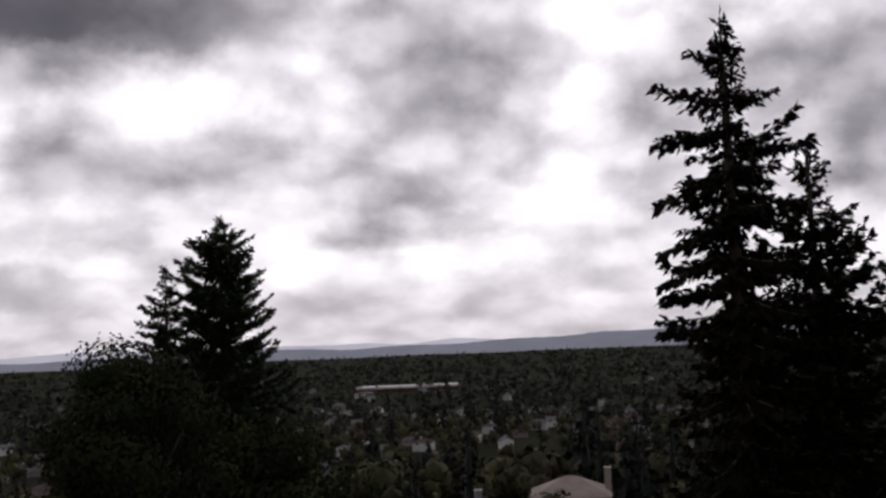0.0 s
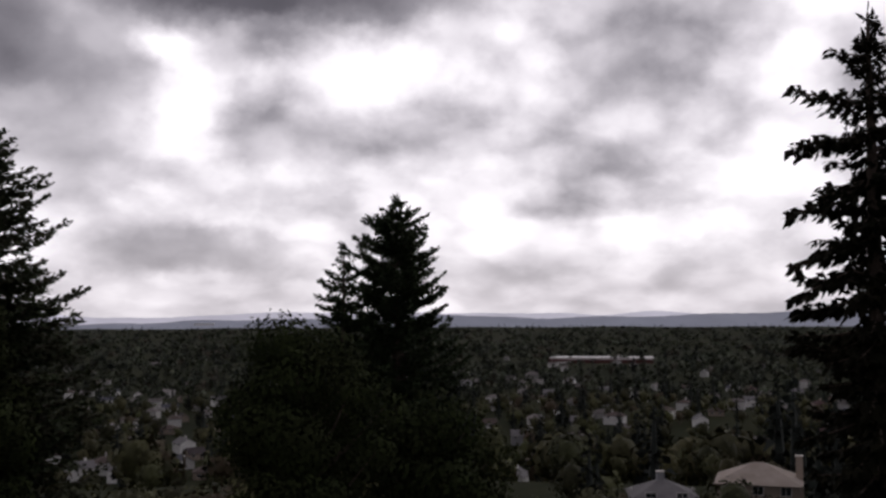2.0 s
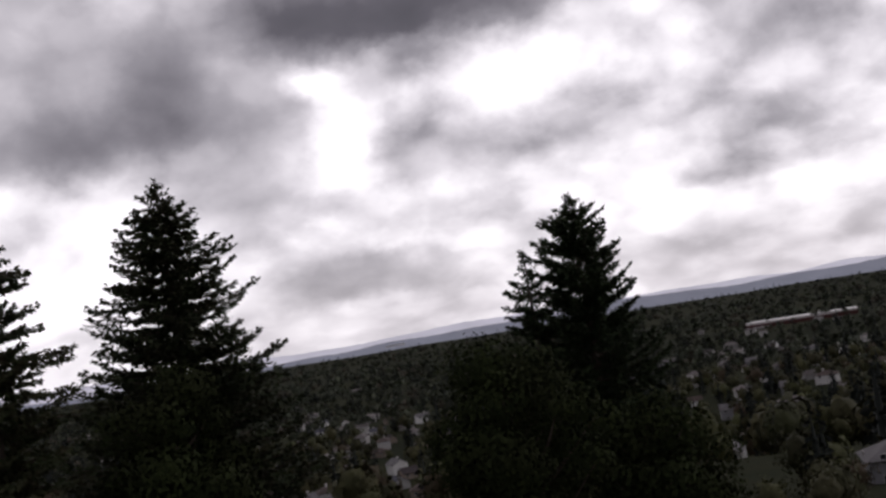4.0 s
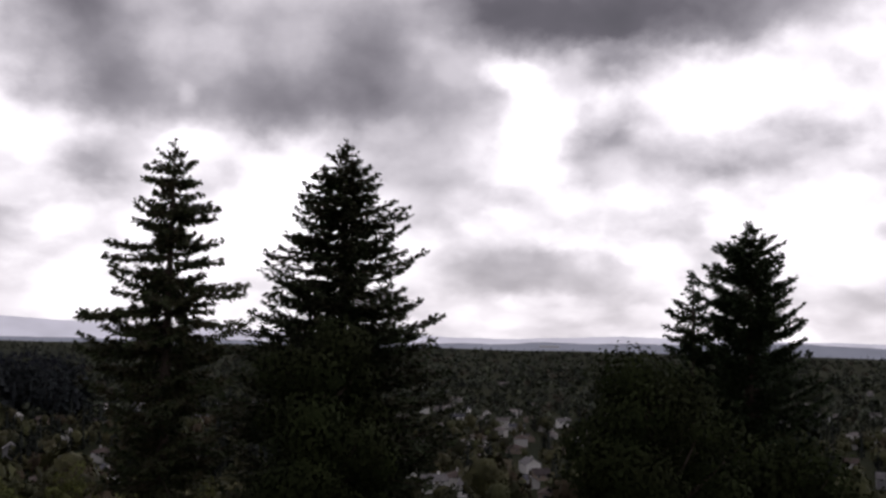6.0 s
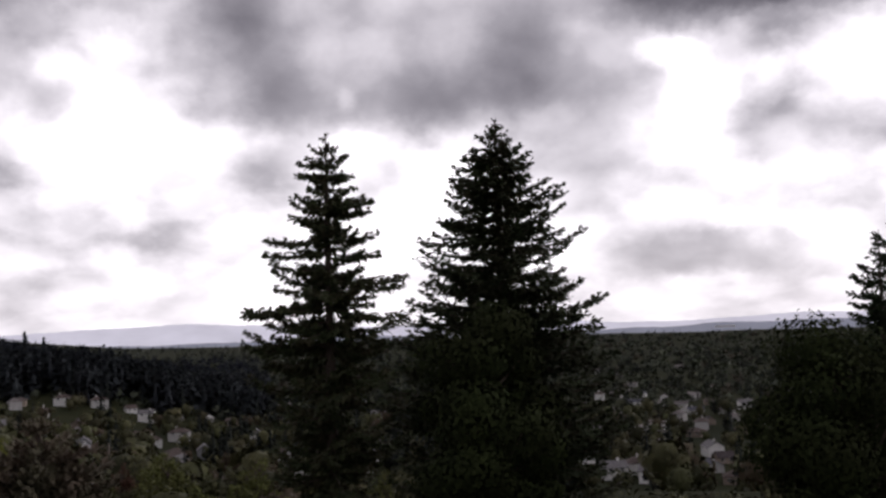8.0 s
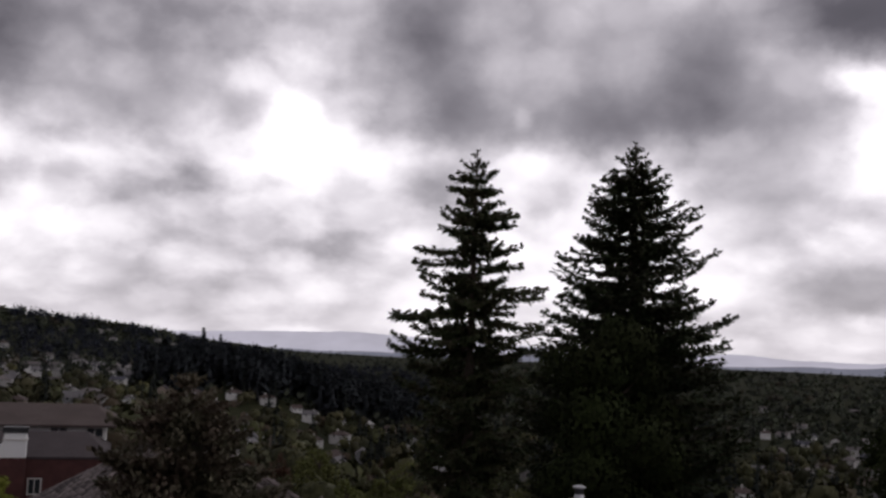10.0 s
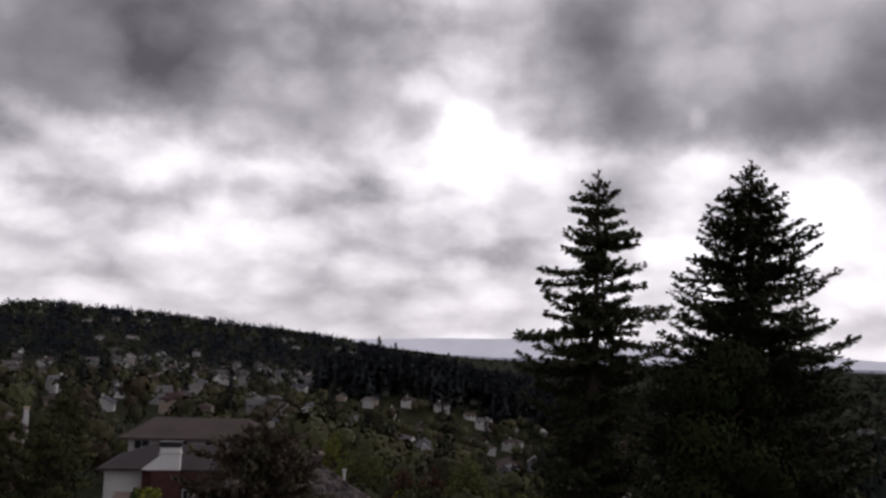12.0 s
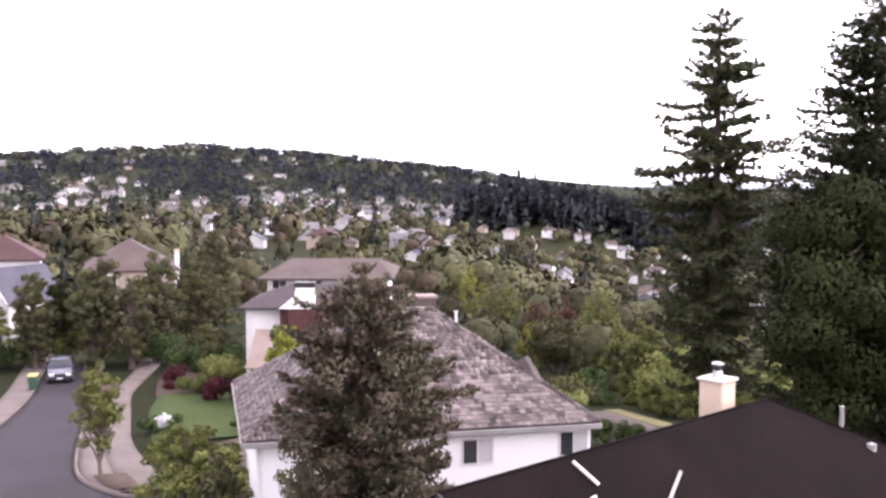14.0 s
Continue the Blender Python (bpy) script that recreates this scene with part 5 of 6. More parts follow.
# the brown-roofed house with a brick flank farther along the street
brown = thing("brown_roof_house", pose(-58.8, 28.2, 0, 0, 0, 62.7), "large pale house under brown shingle roofs with a brick flank", "house")
part("wall", boxed((-4.0, 7.5, -4), (5.3, 17, 5.7)), HOUSE_WHITE, brown, "pale upper wall")
part("roof", roof_mesh(long_hip(9.3, 9.5, 0, 1.15, 0.7, 1.2, 8.4), 0.16), BROWN_ROOF, brown, "low brown shingle roof").matrix_local = Matrix.Translation((-4.0, 7.5, 5.75))
part("wall", boxed((-1.9, 0.4, -4), (5.2, 7.6, 4.2)), BRICK_RED, brown, "dark red brick wall")
part("wall", boxed((-4.5, 1.2, -4), (-1.85, 7.6, 4.1)), HOUSE_WHITE, brown, "pale garage wall")
part("roof", roof_mesh(long_hip(9.8, 8.2, 0, 1.25, 0.4, 2.6, 8.6), 0.16), DARK_BROWN_ROOF, brown, "lower grey-brown shingle roof").matrix_local = Matrix.Translation((-4.5, 0.7, 4.3))
ch2 = part("chimney", boxed((-0.66, -0.3, 4.3), (0.66, 0.5, 5.85), 0.03), STUCCO, brown, "wide pale chimney with a sloping shoulder")
part("chimney_base", boxed((-1.2, -0.3, -4), (0.66, 0.42, 4.3)), BRICK_RED, ch2, "dark red brick chimney base")
part("chimney_band", boxed((-0.72, -0.36, 5.35), (0.72, 0.56, 5.5)), TRIM, ch2)
part("chimney_cap", boxed((-0.74, -0.38, 5.85), (0.74, 0.58, 6.2)), DARK_METAL, ch2, "dark chimney cap")
sh = bmesh.new()
sv = [sh.verts.new(p) for p in ((-1.9, -0.28, 4.3), (-0.64, -0.28, 4.3), (-0.64, -0.28, 5.3), (-1.9, 0.3, 4.3), (-0.64, 0.3, 4.3), (-0.64, 0.3, 5.3))]
bmesh.ops.convex_hull(sh, input=sv)
part("chimney_shoulder", sh, STUCCO, ch2)
for wx in (-3.6, -0.8, 1.6, 4.0):
    window(brown, wx, 4.9, 1.1, 0.6, 7.49)
window(brown, 0.9, 2.0, 0.7, 0.9, 0.39)
shed = thing("garden_shed", pose(-58.3, 29.7, 0, 0, 0, 62.7), "low outbuilding with a faded pinkish-tan roof", "shed")
part("wall", boxed((-4.6, -5.2, -4), (-2.3, -1.6, 0.95)), BRICK_RED, shed)
part("roof", slab(bmesh.new(), [(-4.9, -5.6, 1.0), (-2.0, -5.6, 1.0), (-2.0, -1.4, 3.0), (-4.9, -1.4, 3.0)], 0.14), SHED_ROOF, shed)
part("wall", boxed((-4.5, -2.0, -4), (-2.4, -1.5, 2.7)), BRICK_RED, shed)

# houses across the street
slate = plain_house("white gabled house under a slate-blue roof", 8, 9, 8.2, 3.2, "gable", HOUSE_WHITE, BLUE_ROOF, group="houses along the street")
slate.matrix_world = pose(-95.5, 9.4, -4.5, 0, 0, 170)
slate2 = plain_house("white house under a low slate-blue roof", 6, 5, 5.8, 2.8, "gable", HOUSE_WHITE, BLUE_ROOF, group="houses along the street")
slate2.matrix_world = pose(-94.3, 11.2, -3.9, 0, 0, 125)
for eave in (-0.5, 5.5):
    part("rake_board", slab(bmesh.new(), [(-0.6, 2.5, 8.74), (-0.51, 2.5, 8.74), (-0.51, eave, 5.38), (-0.6, eave, 5.38)], 0.24), TRIM, slate2, "white board along the gable's edge")
red = plain_house("pale house under a red-brown roof", 7, 8, 9.6, 2.4, "hip", HOUSE_WHITE, RED_ROOF, group="houses along the street", rows=[7.6])
red.matrix_world = pose(-106, 8.2, -4.8, 0, 0, 83)
hipped = plain_house("tan house under a broad brown hip roof", 8.5, 10, 8.7, 2.9, "hip", HOUSE_TAN, BROWN_ROOF, None, group="houses along the street", rows=[7.0])
hipped.matrix_world = pose(-96.5, 18.6, -4.6, 0, 0, 80)
tall_stack = thing("chimney_stack", pose(-98.4, 28, -4.6, 0, 0, 80), "tall narrow pale chimney stack", "chimney")
part("shaft", boxed((-0.24, -0.24, -1), (0.24, 0.24, 10.2), 0.03), STUCCO, tall_stack)
part("chimney_cap", boxed((-0.28, -0.28, 10.2), (0.28, 0.28, 10.45)), BEIGE, tall_stack)

# the parked car: nose towards the camera along the kerb
def suv(m):
    car = thing("parked_car", m, "silver-blue estate car parked at the kerb", "car")
    L, Wd = 4.6, 1.84
    prof = [(0.0, 0.45), (0.02, 0.85), (0.95, 1.02), (1.55, 1.10), (2.2, 1.62), (2.5, 1.68), (4.0, 1.64), (4.5, 1.05), (4.58, 0.5), (4.4, 0.32), (0.2, 0.32)]
    bm = bmesh.new()
    sides = []
    for sgn in (-1, 1):
        sides.append([bm.verts.new((sgn * (Wd / 2 - (0.2 if z > 1.2 else 0.0)), x, z)) for x, z in prof])
    bm.faces.new(sides[0])
    bm.faces.new(sides[1][::-1])
    for i in range(len(prof)):
        j = (i + 1) % len(prof)
        bm.faces.new((sides[0][i], sides[1][i], sides[1][j], sides[0][j]))
    bmesh.ops.recalc_face_normals(bm, faces=bm.faces)
    bmesh.ops.bevel(bm, geom=list(bm.edges), offset=0.045, segments=2, affect="EDGES", profile=0.6)
    body = part("body", bm, CAR_PAINT, car)
    ws = bmesh.new()
    slab(ws, [(-0.78, 1.60, 1.14), (0.78, 1.60, 1.14), (0.64, 2.16, 1.60), (-0.64, 2.16, 1.60)], 0.02)
    bmesh.ops.translate(ws, verts=ws.verts, vec=(0, -0.03, 0.03))
    part("windscreen", ws, GLASS, body)
    for sgn in (-1, 1):
        sw = bmesh.new()
        q = [(sgn * 0.925, 1.75, 1.10), (sgn * 0.925, 4.2, 1.10), (sgn * 0.735, 3.95, 1.56), (sgn * 0.735, 2.3, 1.56)]
        vs = [sw.verts.new(p) for p in q] + [sw.verts.new((p[0] - sgn * 0.03, p[1], p[2])) for p in q]
        bmesh.ops.convex_hull(sw, input=vs)
        part("side_window", sw, GLASS, body)
        part("headlight", boxed((sgn * 0.62 - 0.2, -0.03, 0.66), (sgn * 0.62 + 0.2, 0.08, 0.84), 0.02), LAMP_GLASS, body)
        part("door_mirror", boxed((sgn * 1.02 - 0.1, 1.75, 1.08), (sgn * 1.02 + 0.1, 1.85, 1.24), 0.03), CAR_PAINT, body)
        part("roof_rail", boxed((sgn * 0.62 - 0.02, 2.4, 1.70), (sgn * 0.62 + 0.02, 3.9, 1.74), 0.01), DARK_METAL, body)
        for yy in (0.85, 3.7):
            tyre = part("wheel", tube(bmesh.new(), [(sgn * 0.72, yy, 0.33), (sgn * 0.95, yy, 0.33)], [0.33, 0.33], 18), RUBBER, car)
            part("rim", tube(bmesh.new(), [(sgn * 0.94, yy, 0.33), (sgn * 0.965, yy, 0.33)], [0.21, 0.19], 14), METAL, tyre)
    part("grille", boxed((-0.4, -0.03, 0.6), (0.4, 0.05, 0.8), 0.01), DARK_METAL, body)
    part("bumper", boxed((-0.86, -0.06, 0.36), (0.86, 0.06, 0.54), 0.03), DARK_METAL, body)
    part("number_plate", boxed((-0.22, -0.08, 0.42), (0.22, -0.06, 0.53)), TRIM, body)
    return car


suv(pose(-73.5, 13.2, ground_at(-74.5, 13.1) + 0.06, 0, 0, 82))
bin_ = thing("wheeled_bin", pose(-70.9, 11.0, ground_at(-70.9, 11.0) + 0.2, 0, 0, 70), "green wheeled bin with a yellowish lid", "bin")
bb = bmesh.new()
bv = [bb.verts.new(p) for p in ((-0.24, -0.28, 0.05), (0.24, -0.28, 0.05), (0.24, 0.28, 0.05), (-0.24, 0.28, 0.05), (-0.32, -0.38, 1.0), (0.32, -0.38, 1.0), (0.32, 0.38, 1.0), (-0.32, 0.38, 1.0))]
bmesh.ops.convex_hull(bb, input=bv)
part("body", bb, BIN_GREEN, bin_)
part("lid", slab(bmesh.new(), [(-0.35, -0.42, 1.02), (0.35, -0.42, 1.02), (0.35, 0.4, 1.12), (-0.35, 0.4, 1.12)], 0.05), BIN_LID, bin_)
for sgn in (-1, 1):
    part("wheel", tube(bmesh.new(), [(sgn * 0.24, 0.3, 0.13), (sgn * 0.3, 0.3, 0.13)], [0.13, 0.13], 12), RUBBER, bin_)
part("handle", tube(bmesh.new(), [(-0.28, 0.44, 1.0), (0.28, 0.44, 1.0)], [0.025, 0.025], 6), BIN_GREEN, bin_)

# a timber pole far down the slope
pole = thing("utility_pole", Matrix.Translation((-146.6, 109.8, ground_at(-146.6, 109.8) - 0.3)), "weathered timber utility pole with a crossarm", "pole")
part("shaft", tube(bmesh.new(), [(0, 0, 0), (0, 0, 11.0)], [0.2, 0.13], 8), WOOD_POLE, pole)
part("crossarm", boxed((-0.8, -0.06, 10.2), (0.8, 0.06, 10.35)), WOOD_POLE, pole)

# houses just below to the north, of which only roofs and gables show
low_a = plain_house("tan house under a weathered pale shake roof", 11.5, 10, 5.0, 2.6, "hip", HOUSE_TAN, PALE_SHAKE, (11.5, 6), group="houses on the slope")
low_a.matrix_world = pose(21.5, 157, -17.0, 0, 0, -10)
low_b = plain_house("grey house under a dark roof", 8.5, 8, 4.0, 2.2, "hip", HOUSE_GREY, GREY_ROOF, (4, 4), group="houses on the slope")
low_b.matrix_world = pose(9.4, 146, -16.6, 0, 0, 5)

# ---- the valley: houses, then woods ----
# those on the valley floor to the north, then those along the west
FLOOR_HOUSES = [(-706, 469), (-672, 450), (-671, 497), (-570, 387), (-650, 526), (-514, 415), (-442, 377), (-351, 315), (-405, 401), (-327, 342), (-310, 362),
                (-416, 874), (-390, 850), (-337, 817), (-293, 782), (-271, 644), (-210, 424), (-232, 436), (-185, 468), (-172, 442), (-179, 530), (-314, 734),
                (-268, 672), (-206, 498), (-251, 458), (-432, 826), (-40, 546), (-11, 614), (8, 640), (60, 633), (62, 749), (122, 1211), (122, 989),
                (-39, 853), (-63, 624), (110, 778), (-190, 395), (-160, 410), (-206, 396), (-24, 400)]
WEST_HOUSES = [(-759, 401), (-717, 308), (-596, 284), (-585, 312), (-517, 197), (-593, 239), (-361, 119), (-365, 137), (-459, 214), (-407, 203), (-403, 173),
               (-691, 395), (-677, 412), (-730, 446), (-659, 431), (-645, 452), (-628, 470), (-640, 508), (-436, 353), (-398, 105), (-603, 160), (-508, 166),
               (-1096, 143), (-1205, 175), (-917, 118), (-1380, 249), (-822, 308), (-1072, 384), (-1082, 438), (-946, 319), (-824, 208), (-927, 208), (-455, 320), (-420, 338)]
HOUSES = FLOOR_HOUSES + WEST_HOUSES


def wooded(yaw, r):
    """Where the long hill is under dark woods: bands with clearings between them."""
    band_ = r > 1060 + 70 * np.sin(yaw * 0.9) + 40 * np.sin(yaw * 2.3)
    clearing = ((yaw > 79) & (yaw < 83.5) & (r < 1270)) | ((yaw > 75.5) & (yaw < 80.5) & (r > 1680)) | ((yaw > 71) & (yaw < 73.3) & (r < 1330))
    open_top = (r > 1500) & (np.sin(yaw * 2.3 + 1) + np.sin(r * 0.021) + 0.4 * np.sin(yaw * 6.0) > 0.1)
    return band_ & ~clearing & ~open_top


def in_stand(yaw, r):
    """Where the tall conifers stand and no house does."""
    return 46 < yaw < 60 and 800 < r < 1300


rng = np.random.default_rng(77)
protos = []
for w, d, wh, rise, roof, wall, rm, ch in ((10.5, 8, 5.0, 2.4, "gable", HOUSE_WHITE, GREY_ROOF, (7.5, 4)), (10, 8.5, 2.9, 2.2, "hip", HOUSE_TAN, BROWN_ROOF, None), (12, 8.5, 5.0, 2.3, "hip", HOUSE_WHITE, BROWN_ROOF, (4, 5)),
                                           (9, 7.5, 4.8, 2.7, "gable", HOUSE_GREY, GREY_ROOF, None), (11.5, 7.5, 2.9, 2.0, "gable", HOUSE_WHITE, BLUE_ROOF, (3, 4)), (10.5, 9, 5.0, 2.6, "hip", HOUSE_TAN, RED_ROOF, (6, 5)), (7.5, 6.5, 2.8, 2.2, "gable", HOUSE_WHITE, BROWN_ROOF, None), (8, 6.5, 2.8, 2.4, "gable", HOUSE_TAN, DARK_BROWN_ROOF, None)):
    label = {HOUSE_WHITE: "pale", HOUSE_TAN: "tan", HOUSE_GREY: "grey"}[wall] + (" two-storey" if wh > 4 else " single-storey") + " house under a " + {GREY_ROOF: "grey", BROWN_ROOF: "brown", DARK_BROWN_ROOF: "dark brown", BLUE_ROOF: "slate-blue", RED_ROOF: "red-brown"}[rm] + (" gable" if roof == "gable" else " hip") + " roof"
    protos.append(plain_house(label, w, d, wh, rise, roof, wall, rm, ch, rows=[1.0] if wh < 4 else [3.6], lite=True))
spots = [p for p in HOUSES if not in_stand(math.degrees(math.atan2(-p[0], p[1])), math.hypot(*p))]
tries = 0
while len(spots) < 262 and tries < 9000:
    tries += 1
    r, a = math.exp(rng.uniform(math.log(150), math.log(1700))), math.radians(rng.uniform(-26, 88))
    if r < 430 or (math.degrees(a) < 46 and (r > 1200 or rng.random() < 0.72)):
        continue
    x, y = -r * math.sin(a), r * math.cos(a)
    # on the hill houses stand in clearings between the woods
    if in_stand(math.degrees(a), r) or (r > 1000 and wooded(math.degrees(a), r)) or (r > 1080 and rng.random() < 0.7):
        continue
    if all((x - p) ** 2 + (y - q) ** 2 > (17 + r * 0.018) ** 2 for p, q in spots):
        spots.append((x, y))
used = set()
for k, (x, y) in enumerate(spots):
    face = math.degrees(math.atan2(y, x)) - 90 + rng.choice([0, 0, 90, -90]) + rng.uniform(-25, 25)
    m = pose(x, y, ground_at(x, y) + 0.3, 0, 0, face)
    pick_ = int(rng.choice([0, 1, 2, 3, 4, 0, 2, 4, 1, 5, 6, 7]))
    if pick_ not in used:
        used.add(pick_)
        protos[pick_].matrix_world = m
    else:
        copy_thing(protos[pick_], m)

# the long white flat-roofed store building
store = thing("store_building", pose(-62, 1505, ground_at(10, 1505) - 1.5, 0, 0, -2), "long low white flat-roofed store building", "building")
part("wall", boxed((0, 0, -6), (146, 50, 8.0)), MALL_WHITE, store)
part("roof", boxed((-1, -1, 8.0), (147, 51, 9.0)), MALL_WHITE, store)
part("front_wing", boxed((0, -14, -6), (146, 0, 6.4)), BRICK_RED, store)
part("awning", boxed((2, -18, 2.0), (34, -13, 3.6)), MALL_WHITE, store)
far_store = thing("store_building", pose(-1560, 3900, ground_at(-1560, 3900) + 6, 0, 0, 20), "pale warehouse far across the valley", "building")
part("wall", boxed((0, 0, -6), (75, 60, 14)), MALL_WHITE, far_store)
part("roof", boxed((-1, -1, 14), (76, 61, 15)), MALL_WHITE, far_store)

# the many more houses too far off to tell one from the next
def far_houses(n, seed):
    rng = np.random.default_rng(seed)
    places, v, q, which = list(spots), [], [], []
    while len(places) < len(spots) + n:
        r, a = math.exp(rng.uniform(math.log(520), math.log(1650))), math.radians(rng.uniform(-24, 88))
        deg = math.degrees(a)
        if in_stand(deg, r) or (r > 1080 and rng.random() < 0.7) or (r > 1000 and deg > 50 and wooded(deg, r)) or (deg < 50 and rng.random() < 0.88) or (deg < 62 and 34 < deg and 430 < r < 900 and rng.random() < 0.85):
            continue
        x, y = -r * math.sin(a), r * math.cos(a)
        if any((x - p) ** 2 + (y - k) ** 2 < (14 + r * 0.008) ** 2 for p, k in places):
            continue
        places.append((x, y))
        w, d, hh, up = rng.uniform(8, 13), rng.uniform(7, 9), rng.choice([2.9, 5.2]), rng.uniform(1.8, 2.8)
        turn = a + rng.choice([0, 0, math.pi / 2]) + rng.uniform(-0.4, 0.4)
        z = ground_at(x, y) + 0.2
        hip = rng.choice([0.0, d * 0.5])
        pts = np.array([(-w / 2, -d / 2, -2), (w / 2, -d / 2, -2), (w / 2, d / 2, -2), (-w / 2, d / 2, -2), (-w / 2, -d / 2, hh), (w / 2, -d / 2, hh), (w / 2, d / 2, hh), (-w / 2, d / 2, hh),
                        (-w / 2 - 0.5, -d / 2 - 0.5, hh), (w / 2 + 0.5, -d / 2 - 0.5, hh), (w / 2 + 0.5, d / 2 + 0.5, hh), (-w / 2 - 0.5, d / 2 + 0.5, hh), (-w / 2 - 0.5 + hip, 0, hh + up), (w / 2 + 0.5 - hip, 0, hh + up)])
        c_, s_ = math.cos(turn), math.sin(turn)
        n0 = 14 * (len(places) - len(spots) - 1)
        v.append(np.stack([x + pts[:, 0] * c_ - pts[:, 1] * s_, y + pts[:, 0] * s_ + pts[:, 1] * c_, z + pts[:, 2]], -1))
        q += [[n0 + i for i in f] for f in ((0, 1, 5, 4), (1, 2, 6, 5), (2, 3, 7, 6), (3, 0, 4, 7), (8, 9, 13, 12), (10, 11, 12, 13), (9, 10, 13, 13), (11, 8, 12, 12))]
        which += [0, 0, 0, 0, 1, 1, 1, 1] if hip else [0, 0, 0, 0, 1, 1, 0, 0]
    me = bpy.data.meshes.new("far_houses")
    me.from_pydata([tuple(p) for p in np.concatenate(v)], [], [list(dict.fromkeys(f)) for f in q])
    me.materials.append(FAR_WALL)
    me.materials.append(FAR_ROOF)
    me.polygons.foreach_set("material_index", np.array(which, np.int32))
    tagged(new("far_houses", me), "many small pale houses with grey and brown roofs across the valley", "houses", kind="stuff")
    return places[len(spots):]


far_spots = far_houses(300, 404)
SLOPE_SPOTS = [(31, 160), (14, 149)]
view_spots = spots[:len(HOUSES) - 6] + SLOPE_SPOTS + [(-62 + 18 * i, 1505 - i) for i in range(9)]
stood_x, stood_y = np.array(spots + far_spots + SLOPE_SPOTS).T


def woods(name, label, n, conifers, seed, near, far, bits, mat, pick, tall=1.0, broad=1.0, core=True):
    """Many trees as one mesh: stems and ragged crowns of separate sprays."""
    rng = np.random.default_rng(seed)
    r = np.exp(rng.uniform(math.log(near), math.log(far), n))
    a = np.radians(rng.uniform(-34, 92, n))
    x, y = -r * np.sin(a), r * np.cos(a)
    keep = pick(x, y, r, np.degrees(a), rng)
    z = height(x, y)
    h = (rng.uniform(14, 27, n) if conifers else rng.uniform(5.5, 10.5, n)) * np.where(r < 140, 0.75, 1.0) * tall
    w = h * (rng.uniform(0.14, 0.2, n) if conifers else rng.uniform(0.38, 0.54, n)) * np.clip(r / 900, 1.0, 1.9) * broad
    # room for every house, and open ground before those that stand in the clear
    for px_, py_ in zip(stood_x, stood_y):
        keep &= (x - px_) ** 2 + (y - py_) ** 2 > (4.5 + 0.55 * w) ** 2
    for k, (px_, py_) in enumerate(view_spots):
        dist = math.hypot(px_ - 6, py_ - 2)
        ux, uy = (px_ - 6) / dist, (py_ - 2) / dist
        along_, side_ = (x - 6) * ux + (y - 2) * uy, np.abs(-(x - 6) * uy + (y - 2) * ux)
        line_z = 13 + (ground_at(px_, py_) + 2.6 - 13) * along_ / dist
        keep &= ~((along_ < dist - 4) & (along_ > 30) & (side_ < 4 + 0.2 * w) & (z + h > line_z))
    x, y, r, z, h, w = x[keep], y[keep], r[keep], z[keep], h[keep], w[keep]
    n = len(x)
    k = np.repeat(np.arange(n), bits)
    m = len(k)
    if conifers:
        f = rng.random(m) ** 0.62
        ang = rng.uniform(0, 6.283, m)
        rad = w[k] * f * rng.uniform(0.3, 1.1, m)
        c = np.stack([x[k] + np.cos(ang) * rad, y[k] + np.sin(ang) * rad, z[k] + h[k] * (1.0 - 0.92 * f)], -1)
        al = unit(np.stack([np.cos(ang), np.sin(ang), rng.uniform(-0.7, 0.1, m)], -1))
        size = w[k] * rng.uniform(0.5, 0.95, m) * (0.35 + 0.65 * f)
        c = c - al * (size * 0.5)[:, None]
    else:
        d = unit(rng.normal(0, 1, (m, 3)))
        lump = 1 + 0.25 * np.sin(d[:, 0] * 5 + k) * np.cos(d[:, 1] * 4 + k * 1.7)
        rad = rng.uniform(0.62, 1.0, m) * lump
        c = np.stack([x[k] + d[:, 0] * w[k] * rad, y[k] + d[:, 1] * w[k] * rad, z[k] + h[k] * 0.58 + d[:, 2] * h[k] * 0.42 * rad], -1)
        face = unit(d + rng.normal(0, 0.26, (m, 3)))
        al = rng.normal(0, 1, (m, 3)) + np.array([0, 0, -0.4])
        al = unit(al - face * (al * face).sum(-1, keepdims=True))
        size = w[k] * rng.uniform(0.28, 0.56, m) * math.sqrt(60 / bits)
        c = c - al * (size * 0.5)[:, None]
    sd = unit(np.cross(al, rng.normal(0, 1, (m, 3)) + np.array([0, 0, 0.5]))) if conifers else np.cross(face, al)
    v, q = sprays(c, al, sd, size, size * rng.uniform(0.55, 0.95, m), np.full(m, 0.15), rng)
    # the dense inside of each crown: a rough lump under the leaves
    ring_n, rows_ = 5, ((0.08, 0.02), (0.34, 0.5), (0.62, 0.62), (0.86, 0.4), (0.93, 0.02)) if not conifers else ((0.1, 0.02), (0.12, 0.36), (0.8, 0.02))
    rows_ = rows_ if core else rows_[:2]
    turn_ = np.arange(ring_n) * 2 * math.pi / ring_n
    core_v, core_n = [], []
    for f_, rad_ in rows_:
        wob = rng.uniform(0.7, 1.2, (n, ring_n)) * rad_ * w[:, None]
        up_ = z + h * f_ if conifers else z + h * (0.2 + 0.74 * f_)
        core_v.append(np.stack([x[:, None] + np.cos(turn_) * wob, y[:, None] + np.sin(turn_) * wob, np.repeat(up_[:, None], ring_n, 1)], -1))
        core_n.append(np.broadcast_to(unit(np.stack([np.cos(turn_), np.sin(turn_), np.full(ring_n, 0.35 if conifers else 2.2 * f_ - 0.9)], -1)), (n, ring_n, 3)))
